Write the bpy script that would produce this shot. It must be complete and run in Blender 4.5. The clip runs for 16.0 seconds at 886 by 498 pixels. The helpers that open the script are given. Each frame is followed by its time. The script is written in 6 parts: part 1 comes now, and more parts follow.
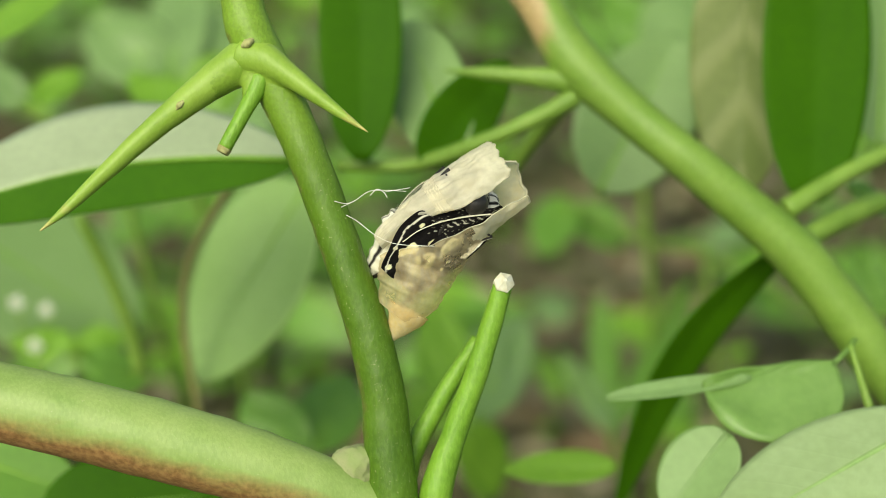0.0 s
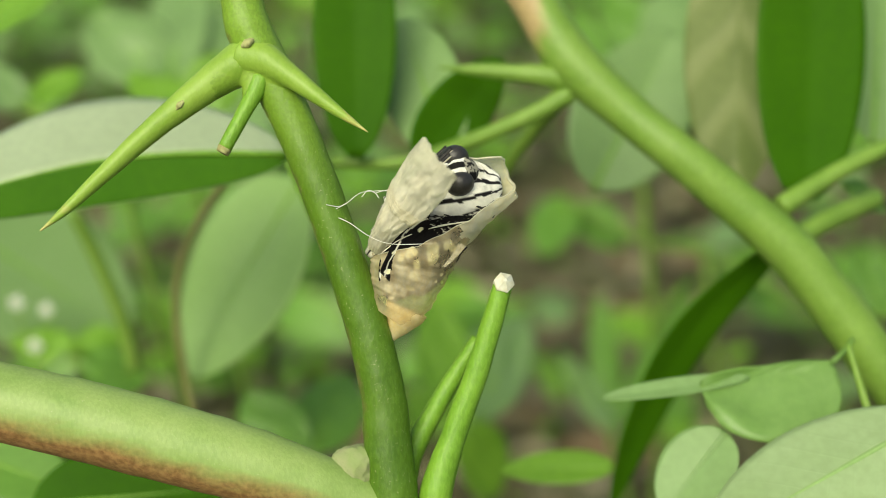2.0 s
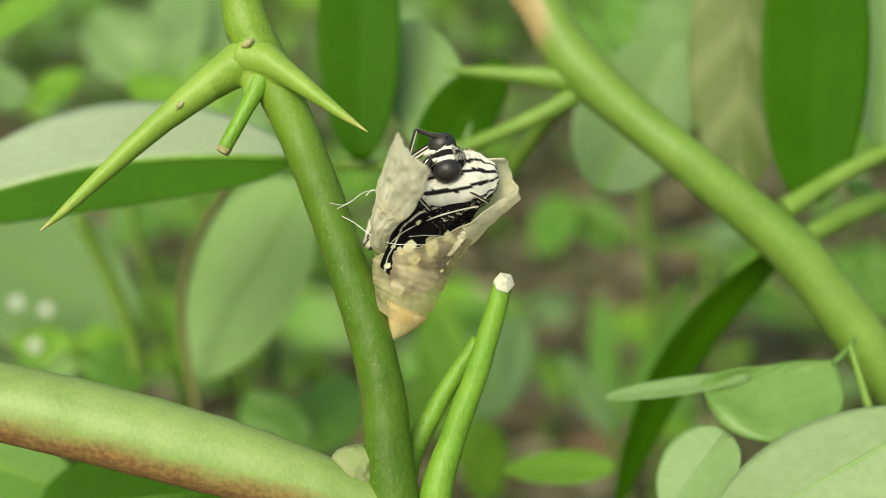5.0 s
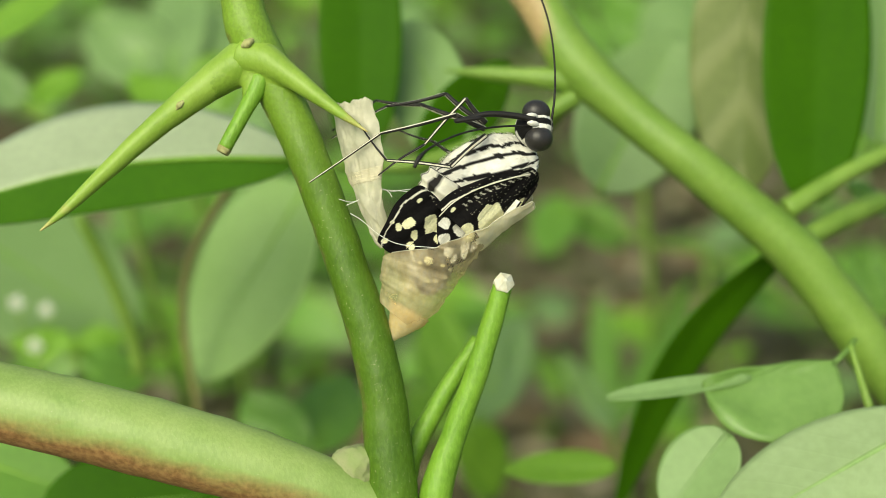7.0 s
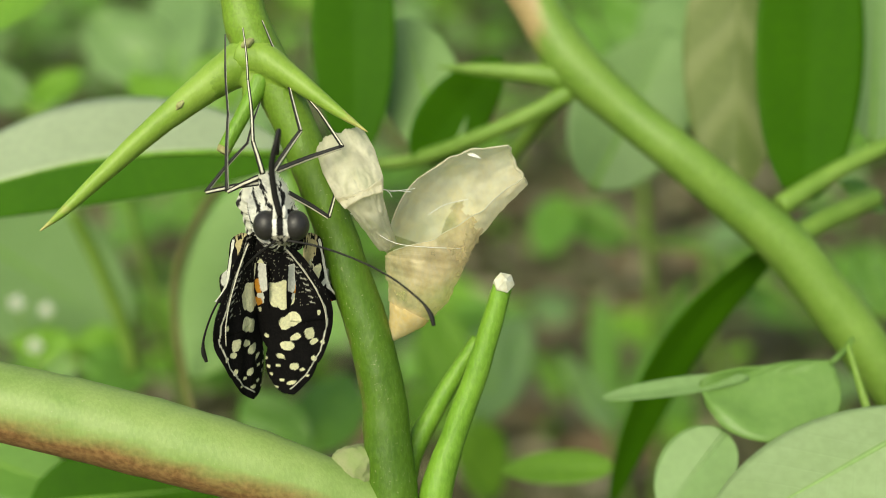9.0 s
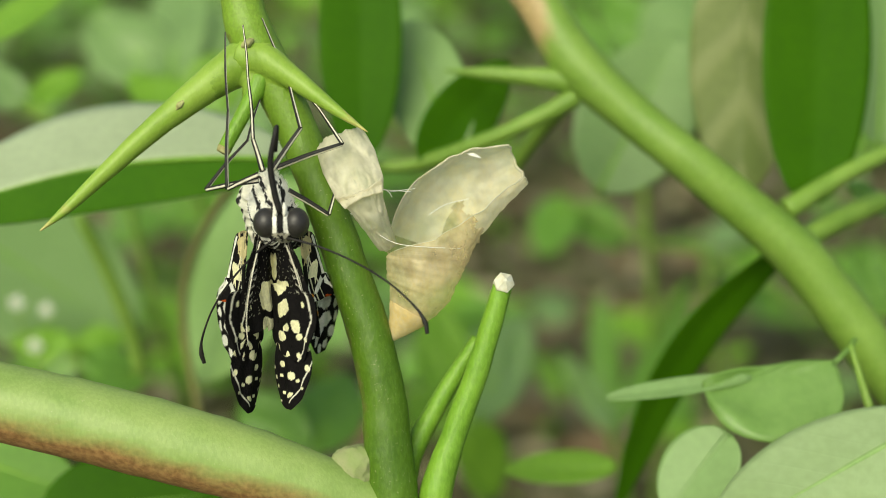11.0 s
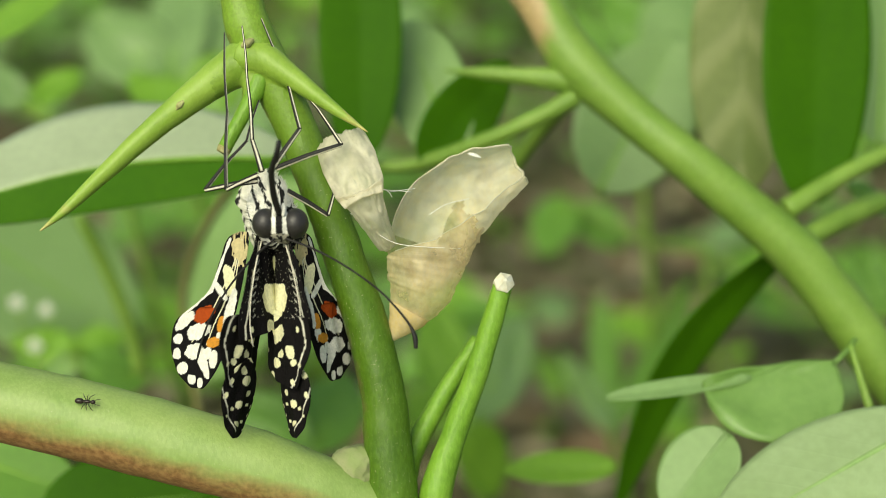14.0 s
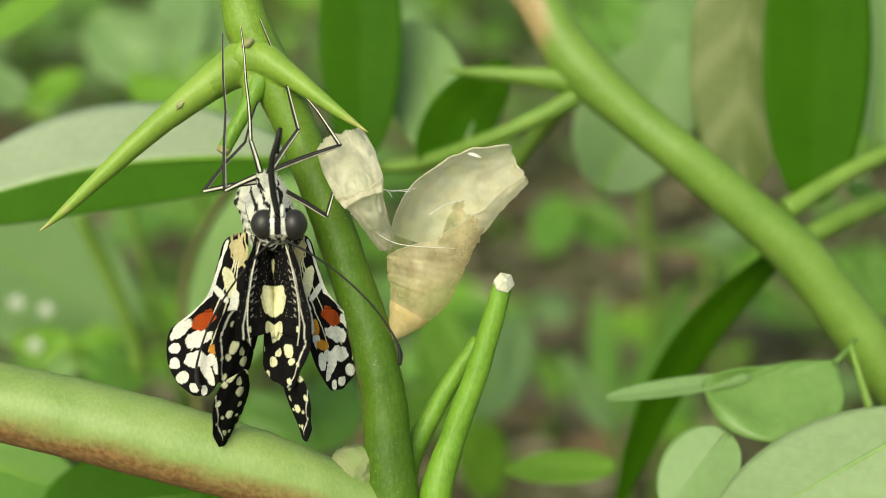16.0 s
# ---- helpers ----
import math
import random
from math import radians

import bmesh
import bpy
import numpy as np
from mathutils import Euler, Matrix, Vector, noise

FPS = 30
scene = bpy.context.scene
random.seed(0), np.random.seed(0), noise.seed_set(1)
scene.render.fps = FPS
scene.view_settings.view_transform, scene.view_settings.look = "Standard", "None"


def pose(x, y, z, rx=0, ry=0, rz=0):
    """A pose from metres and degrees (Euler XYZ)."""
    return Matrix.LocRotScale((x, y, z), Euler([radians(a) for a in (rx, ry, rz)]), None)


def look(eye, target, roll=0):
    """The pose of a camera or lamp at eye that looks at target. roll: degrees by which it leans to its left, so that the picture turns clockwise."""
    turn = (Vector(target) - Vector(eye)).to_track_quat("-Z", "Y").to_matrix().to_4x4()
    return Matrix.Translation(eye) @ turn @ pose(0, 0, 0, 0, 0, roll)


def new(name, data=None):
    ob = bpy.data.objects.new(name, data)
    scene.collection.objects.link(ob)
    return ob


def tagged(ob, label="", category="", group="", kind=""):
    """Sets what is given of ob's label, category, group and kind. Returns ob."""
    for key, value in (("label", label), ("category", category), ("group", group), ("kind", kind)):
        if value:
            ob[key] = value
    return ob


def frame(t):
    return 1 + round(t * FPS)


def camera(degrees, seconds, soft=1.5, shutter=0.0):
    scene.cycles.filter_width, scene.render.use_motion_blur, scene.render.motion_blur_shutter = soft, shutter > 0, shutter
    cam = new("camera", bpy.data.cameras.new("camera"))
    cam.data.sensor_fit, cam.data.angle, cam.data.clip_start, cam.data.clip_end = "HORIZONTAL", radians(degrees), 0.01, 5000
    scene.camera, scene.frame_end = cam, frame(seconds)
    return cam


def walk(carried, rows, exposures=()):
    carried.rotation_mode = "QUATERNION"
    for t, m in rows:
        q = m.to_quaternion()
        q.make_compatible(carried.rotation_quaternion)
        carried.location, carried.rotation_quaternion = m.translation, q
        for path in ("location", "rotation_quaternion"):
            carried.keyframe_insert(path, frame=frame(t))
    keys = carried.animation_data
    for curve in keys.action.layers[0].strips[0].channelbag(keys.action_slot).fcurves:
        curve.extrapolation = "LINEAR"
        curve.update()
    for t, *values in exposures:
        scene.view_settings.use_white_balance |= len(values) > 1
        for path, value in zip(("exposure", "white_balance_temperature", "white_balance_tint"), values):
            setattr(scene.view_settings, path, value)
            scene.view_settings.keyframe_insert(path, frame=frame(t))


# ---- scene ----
# ---- the camera: a still macro shot, 18 cm from the stem ----
# STAGE is the frame of the plant: x to the side, y away, z up, leaning with the lens, origin in the focal plane.
STAGE = pose(0, 0, 0.32, -25, 0, 0)
MM = 0.001
cam = camera(36.0, 16.0, soft=0.8, shutter=0.0)
EYE = STAGE @ Vector((0, -0.18, 0))
walk(cam, [(0.0, look(EYE, STAGE.translation)), (16.0, look(EYE, STAGE.translation))], exposures=[(0.0, 0.18, 6850, -2), (7.5, 0.18, 6850, -2), (8.0, 0.12, 6850, -2), (16.0, 0.10, 6850, -2)])
cam.data.dof.use_dof = True
cam.data.dof.focus_distance = 0.1758
cam.data.dof.aperture_fstop = 11.0

# ---- light: bright overcast sky ----
world = bpy.data.worlds.new("overcast_sky")
scene.world = world
world.use_nodes = True
wn = world.node_tree.nodes
sky = wn.new("ShaderNodeTexSky")
sky.sky_type = "NISHITA"
sky.sun_disc = False
sky.sun_elevation = radians(47)
sky.sun_rotation = radians(205)
sky.dust_density = 4.0
wn["Background"].inputs["Strength"].default_value = 0.12
world.node_tree.links.new(sky.outputs[0], wn["Background"].inputs["Color"])
sun_data = bpy.data.lights.new("sun", "SUN")
sun_data.energy = 2.4
sun_data.angle = radians(40)
sun_data.color = (1.0, 0.94, 0.78)
sun = new("sun", sun_data)
sun.matrix_world = look((-0.7, -1.5, 2.1), (0, 0, 0.3))


# ---- materials ----
def material(name, rough=0.5, spec=0.5):
    m = bpy.data.materials.new(name)
    m.use_nodes = True
    b = m.node_tree.nodes["Principled BSDF"]
    b.inputs["Roughness"].default_value = rough
    b.inputs["Specular IOR Level"].default_value = spec
    return m, m.node_tree.nodes, m.node_tree.links, b


def mixrgb(nodes, links, fac, a, b, mode="MIX"):
    n = nodes.new("ShaderNodeMix")
    n.data_type = "RGBA"
    n.blend_type = mode
    for sock, v in ((n.inputs[0], fac), (n.inputs[6], a), (n.inputs[7], b)):
        if isinstance(v, (int, float)):
            sock.default_value = v
        elif isinstance(v, tuple):
            sock.default_value = (*v, 1)
        else:
            links.new(v, sock)
    return n.outputs[2]


def noise_fac(nodes, links, scale, lo=0.35, hi=0.65, detail=4, stretch=None, coords="Object"):
    tc = nodes.new("ShaderNodeTexCoord")
    out = tc.outputs[coords]
    if stretch:
        mp = nodes.new("ShaderNodeMapping")
        mp.inputs["Scale"].default_value = stretch
        links.new(out, mp.inputs[0])
        out = mp.outputs[0]
    n = nodes.new("ShaderNodeTexNoise")
    n.inputs["Scale"].default_value = scale
    n.inputs["Detail"].default_value = detail
    links.new(out, n.inputs["Vector"])
    r = nodes.new("ShaderNodeMapRange")
    r.inputs[1].default_value, r.inputs[2].default_value = lo, hi
    links.new(n.outputs[0], r.inputs[0])
    return r.outputs[0]


def bump(nodes, links, b, height, dist, strength=0.5):
    n = nodes.new("ShaderNodeBump")
    n.inputs["Strength"].default_value = strength
    n.inputs["Distance"].default_value = dist
    links.new(height, n.inputs["Height"])
    links.new(n.outputs[0], b.inputs["Normal"])


def stem_material(name, light, dark, specks=0.5, grain=0.22):
    """Green bark: mottled at two scales, pale lenticel specks."""
    m, n, l, b = material(name, 0.45, 0.4)
    f1 = noise_fac(n, l, 160, 0.3, 0.7)
    f2 = noise_fac(n, l, 2200, 0.4, 0.62, stretch=(1, 1, 0.5))
    c = mixrgb(n, l, f1, dark, light)
    c = mixrgb(n, l, mul(n, l, f2, grain), c, tuple(min(1, v * 1.5 + 0.02) for v in light))
    sp = noise_fac(n, l, 3200, 0.68, 0.74, detail=2)
    c = mixrgb(n, l, mul(n, l, sp, specks), c, (0.5, 0.48, 0.3))
    l.new(c, b.inputs["Base Color"])
    bump(n, l, b, f2, 0.0001, grain * 1.3)
    b.inputs["Subsurface Weight"].default_value = 0.08
    b.inputs["Subsurface Radius"].default_value = (0.002, 0.003, 0.001)
    return m


def mul(nodes, links, a, k):
    n = nodes.new("ShaderNodeMath")
    n.operation = "MULTIPLY"
    for sock, v in ((n.inputs[0], a), (n.inputs[1], k)):
        if isinstance(v, (int, float)):
            sock.default_value = v
        else:
            links.new(v, sock)
    return n.outputs[0]


def leaf_material(name, top, under, vein, rough=0.42, trans=0.3, vein_scale=16.0, spec=0.5, veins=0.08):
    """Leaf blade: soft mottling, side veins along the blade's own coordinates, light passing through."""
    m, n, l, b = material(name, rough, spec)
    f1 = noise_fac(n, l, 60, 0.3, 0.7)
    f2 = noise_fac(n, l, 700, 0.35, 0.65)
    c = mixrgb(n, l, f1, top, under)
    c = mixrgb(n, l, mul(n, l, f2, 0.25), c, tuple(v * 0.6 for v in top))
    uv = n.new("ShaderNodeUVMap")
    sep = n.new("ShaderNodeSeparateXYZ")
    l.new(uv.outputs[0], sep.inputs[0])
    ab = n.new("ShaderNodeMath")
    ab.operation = "ABSOLUTE"
    l.new(sep.outputs[1], ab.inputs[0])
    su = n.new("ShaderNodeMath")
    su.operation = "MULTIPLY_ADD"
    l.new(ab.outputs[0], su.inputs[0])
    su.inputs[1].default_value = -0.22
    l.new(sep.outputs[0], su.inputs[2])
    sn = n.new("ShaderNodeMath")
    sn.operation = "SINE"
    l.new(mul(n, l, su.outputs[0], vein_scale * 6.283), sn.inputs[0])
    r = n.new("ShaderNodeMapRange")
    r.inputs[1].default_value, r.inputs[2].default_value = (0.93 if veins < 0.2 else -0.2), 1.0
    l.new(sn.outputs[0], r.inputs[0])
    c = mixrgb(n, l, mul(n, l, r.outputs[0], veins), c, vein)
    l.new(c, b.inputs["Base Color"])
    bump(n, l, b, r.outputs[0], 0.0006, 0.15)
    t = n.new("ShaderNodeBsdfTranslucent")
    l.new(mixrgb(n, l, 0.5, c, (0.3, 0.5, 0.05)), t.inputs[0])
    mx = n.new("ShaderNodeMixShader")
    mx.inputs[0].default_value = trans
    l.new(b.outputs[0], mx.inputs[1])
    l.new(t.outputs[0], mx.inputs[2])
    l.new(mx.outputs[0], n["Material Output"].inputs[0])
    return m


def plain(name, col, col2, rough=0.6, scale=800, relief=0.0001, spec=0.4, trans=0.0):
    m, n, l, b = material(name, rough, spec)
    f = noise_fac(n, l, scale, 0.35, 0.65)
    g = noise_fac(n, l, scale * 0.15, 0.3, 0.7)
    c = mixrgb(n, l, f, col, col2)
    c = mixrgb(n, l, mul(n, l, g, 0.5), c, tuple(0.75 * v for v in col2))
    l.new(c, b.inputs["Base Color"])
    if relief:
        bump(n, l, b, f, relief, 0.6)
    if trans:
        t = n.new("ShaderNodeBsdfTranslucent")
        l.new(c, t.inputs[0])
        mx = n.new("ShaderNodeMixShader")
        mx.inputs[0].default_value = trans
        l.new(b.outputs[0], mx.inputs[1])
        l.new(t.outputs[0], mx.inputs[2])
        l.new(mx.outputs[0], n["Material Output"].inputs[0])
    return m


def painted(name, rough=0.6, spec=0.3, trans=0.0, fuzz=900):
    """Colour taken from the mesh's own colour layer 'tint', with fine grain."""
    m, n, l, b = material(name, rough, spec)
    a = n.new("ShaderNodeVertexColor")
    a.layer_name = "tint"
    f = noise_fac(n, l, fuzz, 0.35, 0.65)
    c = mixrgb(n, l, mul(n, l, f, 0.18), a.outputs[0], (0.02, 0.018, 0.015))
    l.new(c, b.inputs["Base Color"])
    bump(n, l, b, f, 0.0001, 0.5)
    if trans:
        t = n.new("ShaderNodeBsdfTranslucent")
        l.new(c, t.inputs[0])
        mx = n.new("ShaderNodeMixShader")
        mx.inputs[0].default_value = trans
        l.new(b.outputs[0], mx.inputs[1])
        l.new(t.outputs[0], mx.inputs[2])
        l.new(mx.outputs[0], n["Material Output"].inputs[0])
    return m


def worn(m, colour, lo=0.35, hi=0.75, scale=350):
    """Blends a second bark colour in by the mesh's 'wear' layer, broken up by grain."""
    n, l = m.node_tree.nodes, m.node_tree.links
    b = n["Principled BSDF"]
    old = b.inputs["Base Color"].links[0].from_socket
    a = n.new("ShaderNodeVertexColor")
    a.layer_name = "wear"
    f = noise_fac(n, l, scale, 0.25, 0.75, stretch=(0.35, 1, 1))
    ad = n.new("ShaderNodeMath")
    ad.operation = "MULTIPLY_ADD"
    l.new(f, ad.inputs[0])
    ad.inputs[1].default_value = 0.5
    l.new(a.outputs[0], ad.inputs[2])
    r = n.new("ShaderNodeMapRange")
    r.inputs[1].default_value, r.inputs[2].default_value = lo + 0.25, hi + 0.25
    l.new(ad.outputs[0], r.inputs[0])
    g = noise_fac(n, l, 1200, 0.35, 0.65)
    l.new(mixrgb(n, l, r.outputs[0], old, mixrgb(n, l, g, colour[0], colour[1])), b.inputs["Base Color"])
    return m


def fading(m, young, lo, hi):
    """Blends into the paler green of the young wood further up the stem."""
    n, l = m.node_tree.nodes, m.node_tree.links
    b = n["Principled BSDF"]
    old = b.inputs["Base Color"].links[0].from_socket
    sep = n.new("ShaderNodeSeparateXYZ")
    l.new(n.new("ShaderNodeTexCoord").outputs["Object"], sep.inputs[0])
    ad = n.new("ShaderNodeMath")
    ad.operation = "MULTIPLY_ADD"
    l.new(noise_fac(n, l, 120, 0.3, 0.7), ad.inputs[0])
    ad.inputs[1].default_value = 0.006
    l.new(sep.outputs[2], ad.inputs[2])
    r = n.new("ShaderNodeMapRange")
    r.inputs[1].default_value, r.inputs[2].default_value = lo, hi
    l.new(ad.outputs[0], r.inputs[0])
    f = noise_fac(n, l, 2200, 0.4, 0.62)
    l.new(mixrgb(n, l, r.outputs[0], old, mixrgb(n, l, f, young, tuple(v * 0.85 for v in young))), b.inputs["Base Color"])
    return m


STEM = worn(fading(stem_material("green_stem", (0.092, 0.185, 0.010), (0.056, 0.125, 0.006), specks=0.6), (0.21, 0.36, 0.035), 0.040, 0.066), ((0.24, 0.19, 0.09), (0.15, 0.12, 0.05)))
BRANCH = worn(stem_material("pale_green_branch", (0.30, 0.405, 0.125), (0.215, 0.33, 0.08), specks=0.25, grain=0.14), ((0.36, 0.215, 0.085), (0.20, 0.105, 0.04)), lo=0.2, hi=0.95)
TWIG = stem_material("fresh_green_twig", (0.20, 0.38, 0.035), (0.13, 0.28, 0.02), specks=0.2)
THORN = worn(stem_material("thorn_green", (0.27, 0.41, 0.06), (0.20, 0.34, 0.035), specks=0.2, grain=0.12), ((0.58, 0.52, 0.2), (0.50, 0.38, 0.12)), scale=900)
THORN_BASE = fading(stem_material("young_stem_green", (0.105, 0.205, 0.012), (0.065, 0.145, 0.008), specks=0.3, grain=0.12), (0.25, 0.395, 0.05), 0.046, 0.062)
CUT = plain("white_cut_wood", (0.85, 0.85, 0.72), (0.7, 0.68, 0.5), 0.7, 1500)
SCAR = plain("grey_branch_collar", (0.33, 0.34, 0.18), (0.26, 0.33, 0.12), 0.8, 420, 0.0003)
BUD = plain("pale_bud_scale", (0.50, 0.52, 0.22), (0.36, 0.36, 0.14), 0.7, 1800, 0.0001)
STUB_END = plain("dry_stub_end", (0.46, 0.50, 0.22), (0.34, 0.30, 0.12), 0.75, 1500)
FAR_STEM = worn(stem_material("far_branch_green", (0.19, 0.315, 0.05), (0.135, 0.25, 0.03)), ((0.48, 0.36, 0.17), (0.36, 0.27, 0.12)), scale=200)
LEAF_DARK = leaf_material("dark_green_leaf", (0.040, 0.132, 0.001), (0.052, 0.160, 0.002), (0.06, 0.17, 0.004), rough=0.6, trans=0.2, spec=0.12)
LEAF_MID = leaf_material("mid_green_leaf", (0.15, 0.33, 0.04), (0.19, 0.39, 0.06), (0.24, 0.43, 0.09))
LEAF_PALE = leaf_material("pale_green_leaf", (0.24, 0.40, 0.13), (0.29, 0.46, 0.17), (0.38, 0.53, 0.24))
LEAF_YOUNG = leaf_material("young_green_leaf", (0.19, 0.40, 0.03), (0.25, 0.48, 0.045), (0.33, 0.53, 0.1))
# Far half of the big west leaf: sky sheen put into its base colour.
LEAF_SHEEN = leaf_material("leaf_painted_sky_sheen", (0.50, 0.60, 0.36), (0.57, 0.67, 0.42), (0.60, 0.69, 0.46), rough=0.34)
LEAF_SOFT = leaf_material("soft_yellow_green_leaf", (0.33, 0.54, 0.16), (0.39, 0.60, 0.21), (0.46, 0.62, 0.28))
# Near half of that same leaf: its shade put into a darker green.
LEAF_SHADE = leaf_material("leaf_painted_shade", (0.06, 0.19, 0.006), (0.085, 0.235, 0.01), (0.09, 0.24, 0.015), rough=0.55, trans=0.25, spec=0.2)
LEAF_DULL = leaf_material("dull_pale_leaf", (0.36, 0.50, 0.22), (0.42, 0.56, 0.28), (0.40, 0.54, 0.26), vein_scale=9, rough=0.55)
LEAF_BLUE = leaf_material("bluish_green_leaf", (0.19, 0.36, 0.07), (0.27, 0.45, 0.13), (0.24, 0.42, 0.12), vein_scale=9, rough=0.36)
LEAF_OLIVE = leaf_material("olive_leaf", (0.15, 0.21, 0.055), (0.22, 0.28, 0.09), (0.40, 0.44, 0.2), vein_scale=3.5, spec=0.2, veins=0.38)


# ---- builders ----
def link(name, data, parent, label=""):
    ob = new(name, data)
    ob.parent = parent
    if label:
        ob["label"] = label
    return ob


def part(name, bm, mat, parent, label="", smooth=True, shift=None):
    """One mesh object under a thing or part; bm in millimetres of the parent's space, or round shift if given."""
    me = bpy.data.meshes.new(name)
    bmesh.ops.scale(bm, vec=(MM, MM, MM), verts=bm.verts)
    bm.normal_update()
    bm.to_mesh(me)
    bm.free()
    for p in me.polygons:
        p.use_smooth = smooth
    for k in (mat if isinstance(mat, (list, tuple)) else [mat]):
        me.materials.append(k)
    ob = link(name, me, parent, label)
    if shift is not None:
        ob.location = Vector(shift) * MM
    return ob


def thing(name, base, label, category, group="", kind=""):
    """An Empty at its base, in the plant's frame."""
    ob = new(name)
    ob.empty_display_size = 0.004
    ob.matrix_world = STAGE @ Matrix.Translation(Vector(base) * MM)
    return tagged(ob, label, category, group, kind)


def spline(points, n):
    """n+1 points on a smooth curve through the given ones."""
    p = [Vector(q) for q in points]
    p = [2 * p[0] - p[1]] + p + [2 * p[-1] - p[-2]]
    segs, out = len(p) - 3, []
    for i in range(n + 1):
        u = i / n * segs
        k = min(int(u), segs - 1)
        t = u - k
        a, b, c, d = p[k:k + 4]
        out.append(0.5 * (2 * b + (c - a) * t + (2 * a - 5 * b + 4 * c - d) * t * t + (3 * b - a - 3 * c + d) * t ** 3))
    return out


def values(v, n):
    return [float(np.interp(i / n, np.linspace(0, 1, len(v)), v)) for i in range(n + 1)]


def tube(points, radii, n=24, seg=14, rough=0.0, seed=0, bm=None, origin=(0, 0, 0), flat=1.0, mats=None, wear=None):
    """A tapered round stem along a curve."""
    bm = bm or bmesh.new()
    uvl = bm.loops.layers.uv.verify()
    wl = bm.verts.layers.float_color.new("wear") if wear else None
    pts = [q - Vector(origin) for q in spline(points, n)]
    rad = values(radii, n)
    side = None
    rings = []
    for i, q in enumerate(pts):
        t = (pts[min(i + 1, n)] - pts[max(i - 1, 0)]).normalized()
        if side is None:
            side = t.orthogonal().normalized()
        side = (side - t * side.dot(t)).normalized()
        up = t.cross(side)
        ring = []
        for j in range(seg):
            a = 2 * math.pi * j / seg
            d = side * math.cos(a) + up * math.sin(a) * flat
            r = rad[i]
            if rough:
                r *= 1 + rough * noise.noise((q + d * r) * 0.35 + Vector((seed, 0, 0)))
                r *= 1 + 0.4 * rough * noise.noise((q + d * r) * 1.3 + Vector((0, seed, 0)))
            v = bm.verts.new(q + d * r)
            if wl:
                k = wear(i / n, d)
                v[wl] = (k, k, k, 1)
            ring.append(v)
        rings.append(ring)
    for i in range(n):
        for j in range(seg):
            f = bm.faces.new((rings[i][j], rings[i][(j + 1) % seg], rings[i + 1][(j + 1) % seg], rings[i + 1][j]))
            if mats:
                f.material_index = mats(i / n, j / seg)
            for lp, (u, v) in zip(f.loops, ((i, j), (i, j + 1), (i + 1, j + 1), (i + 1, j))):
                lp[uvl].uv = (u / n, v / seg)
    bm.faces.new(rings[0][::-1])
    bm.faces.new(rings[-1])
    bm.normal_update()
    return bm


def blade(base, tip, width, face, fold=20, bow=0.0, shape=0.85, sharp=0.8, thick=0.35, wave=0.0, n=22, m=8, seed=0, sag=None, near=None):
    """A leaf blade from base to tip; face: the way its upper side looks; fold: degrees each half rises from the midrib; bow: mm the middle bulges to its face."""
    b, t = Vector((0, 0, 0)), Vector(tip) - Vector(base)
    axis = t.normalized()
    nor = Vector(face)
    nor = (nor - axis * nor.dot(axis)).normalized()
    side = axis.cross(nor)
    bm = bmesh.new()
    uvl = bm.loops.layers.uv.verify()
    cf, sf = math.cos(radians(fold)), math.sin(radians(fold))
    layers = []
    for lay in (0, 1):
        grid = []
        for i in range(n + 1):
            s = i / n
            w = 0.5 * width * max(0.015, math.sin(math.pi * s ** shape)) ** sharp
            q = b + t * s + nor * (bow * math.sin(math.pi * s))
            if sag:
                q = q + Vector(sag) * (math.sin(math.pi * s))
            row = []
            for j in range(-m, m + 1):
                v = j / m
                c1, s1, k = cf, sf, w
                if near and v < 0:
                    c1, s1, k = math.cos(radians(near[0])), math.sin(radians(near[0])), w * near[1]
                h = abs(v) * k * s1 + wave * noise.noise(Vector((s * 3 + seed, v * 1.5, seed)))
                p = q + side * (v * k * c1) + nor * h
                if lay:
                    p = p - nor * (thick * (1.0 if abs(v) < 0.99 else 0.5))
                row.append(bm.verts.new(p))
            grid.append(row)
        layers.append(grid)
    for lay, g in enumerate(layers):
        for i in range(n):
            for j in range(2 * m):
                k = [(i, j), (i + 1, j), (i + 1, j + 1), (i, j + 1)]
                if not lay:
                    k = k[::-1]
                f = bm.faces.new([g[a][c] for a, c in k])
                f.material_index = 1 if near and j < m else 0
                for lp, (a, c) in zip(f.loops, k):
                    lp[uvl].uv = (a / n, (c - m) / m)
    g, h = layers
    rim = [(i, 0) for i in range(n + 1)] + [(n, j) for j in range(1, 2 * m + 1)] + [(i, 2 * m) for i in range(n - 1, -1, -1)] + [(0, j) for j in range(2 * m - 1, 0, -1)]
    for (a, c), (d, e) in zip(rim, rim[1:] + rim[:1]):
        bm.faces.new((g[a][c], g[d][e], h[d][e], h[a][c]))
    bm.normal_update()
    mid = [b + t * s + nor * (bow * math.sin(math.pi * s) - thick * 0.4) + (Vector(sag) * math.sin(math.pi * s) if sag else Vector()) for s in (0, 0.25, 0.5, 0.75, 0.97)]
    return bm, mid


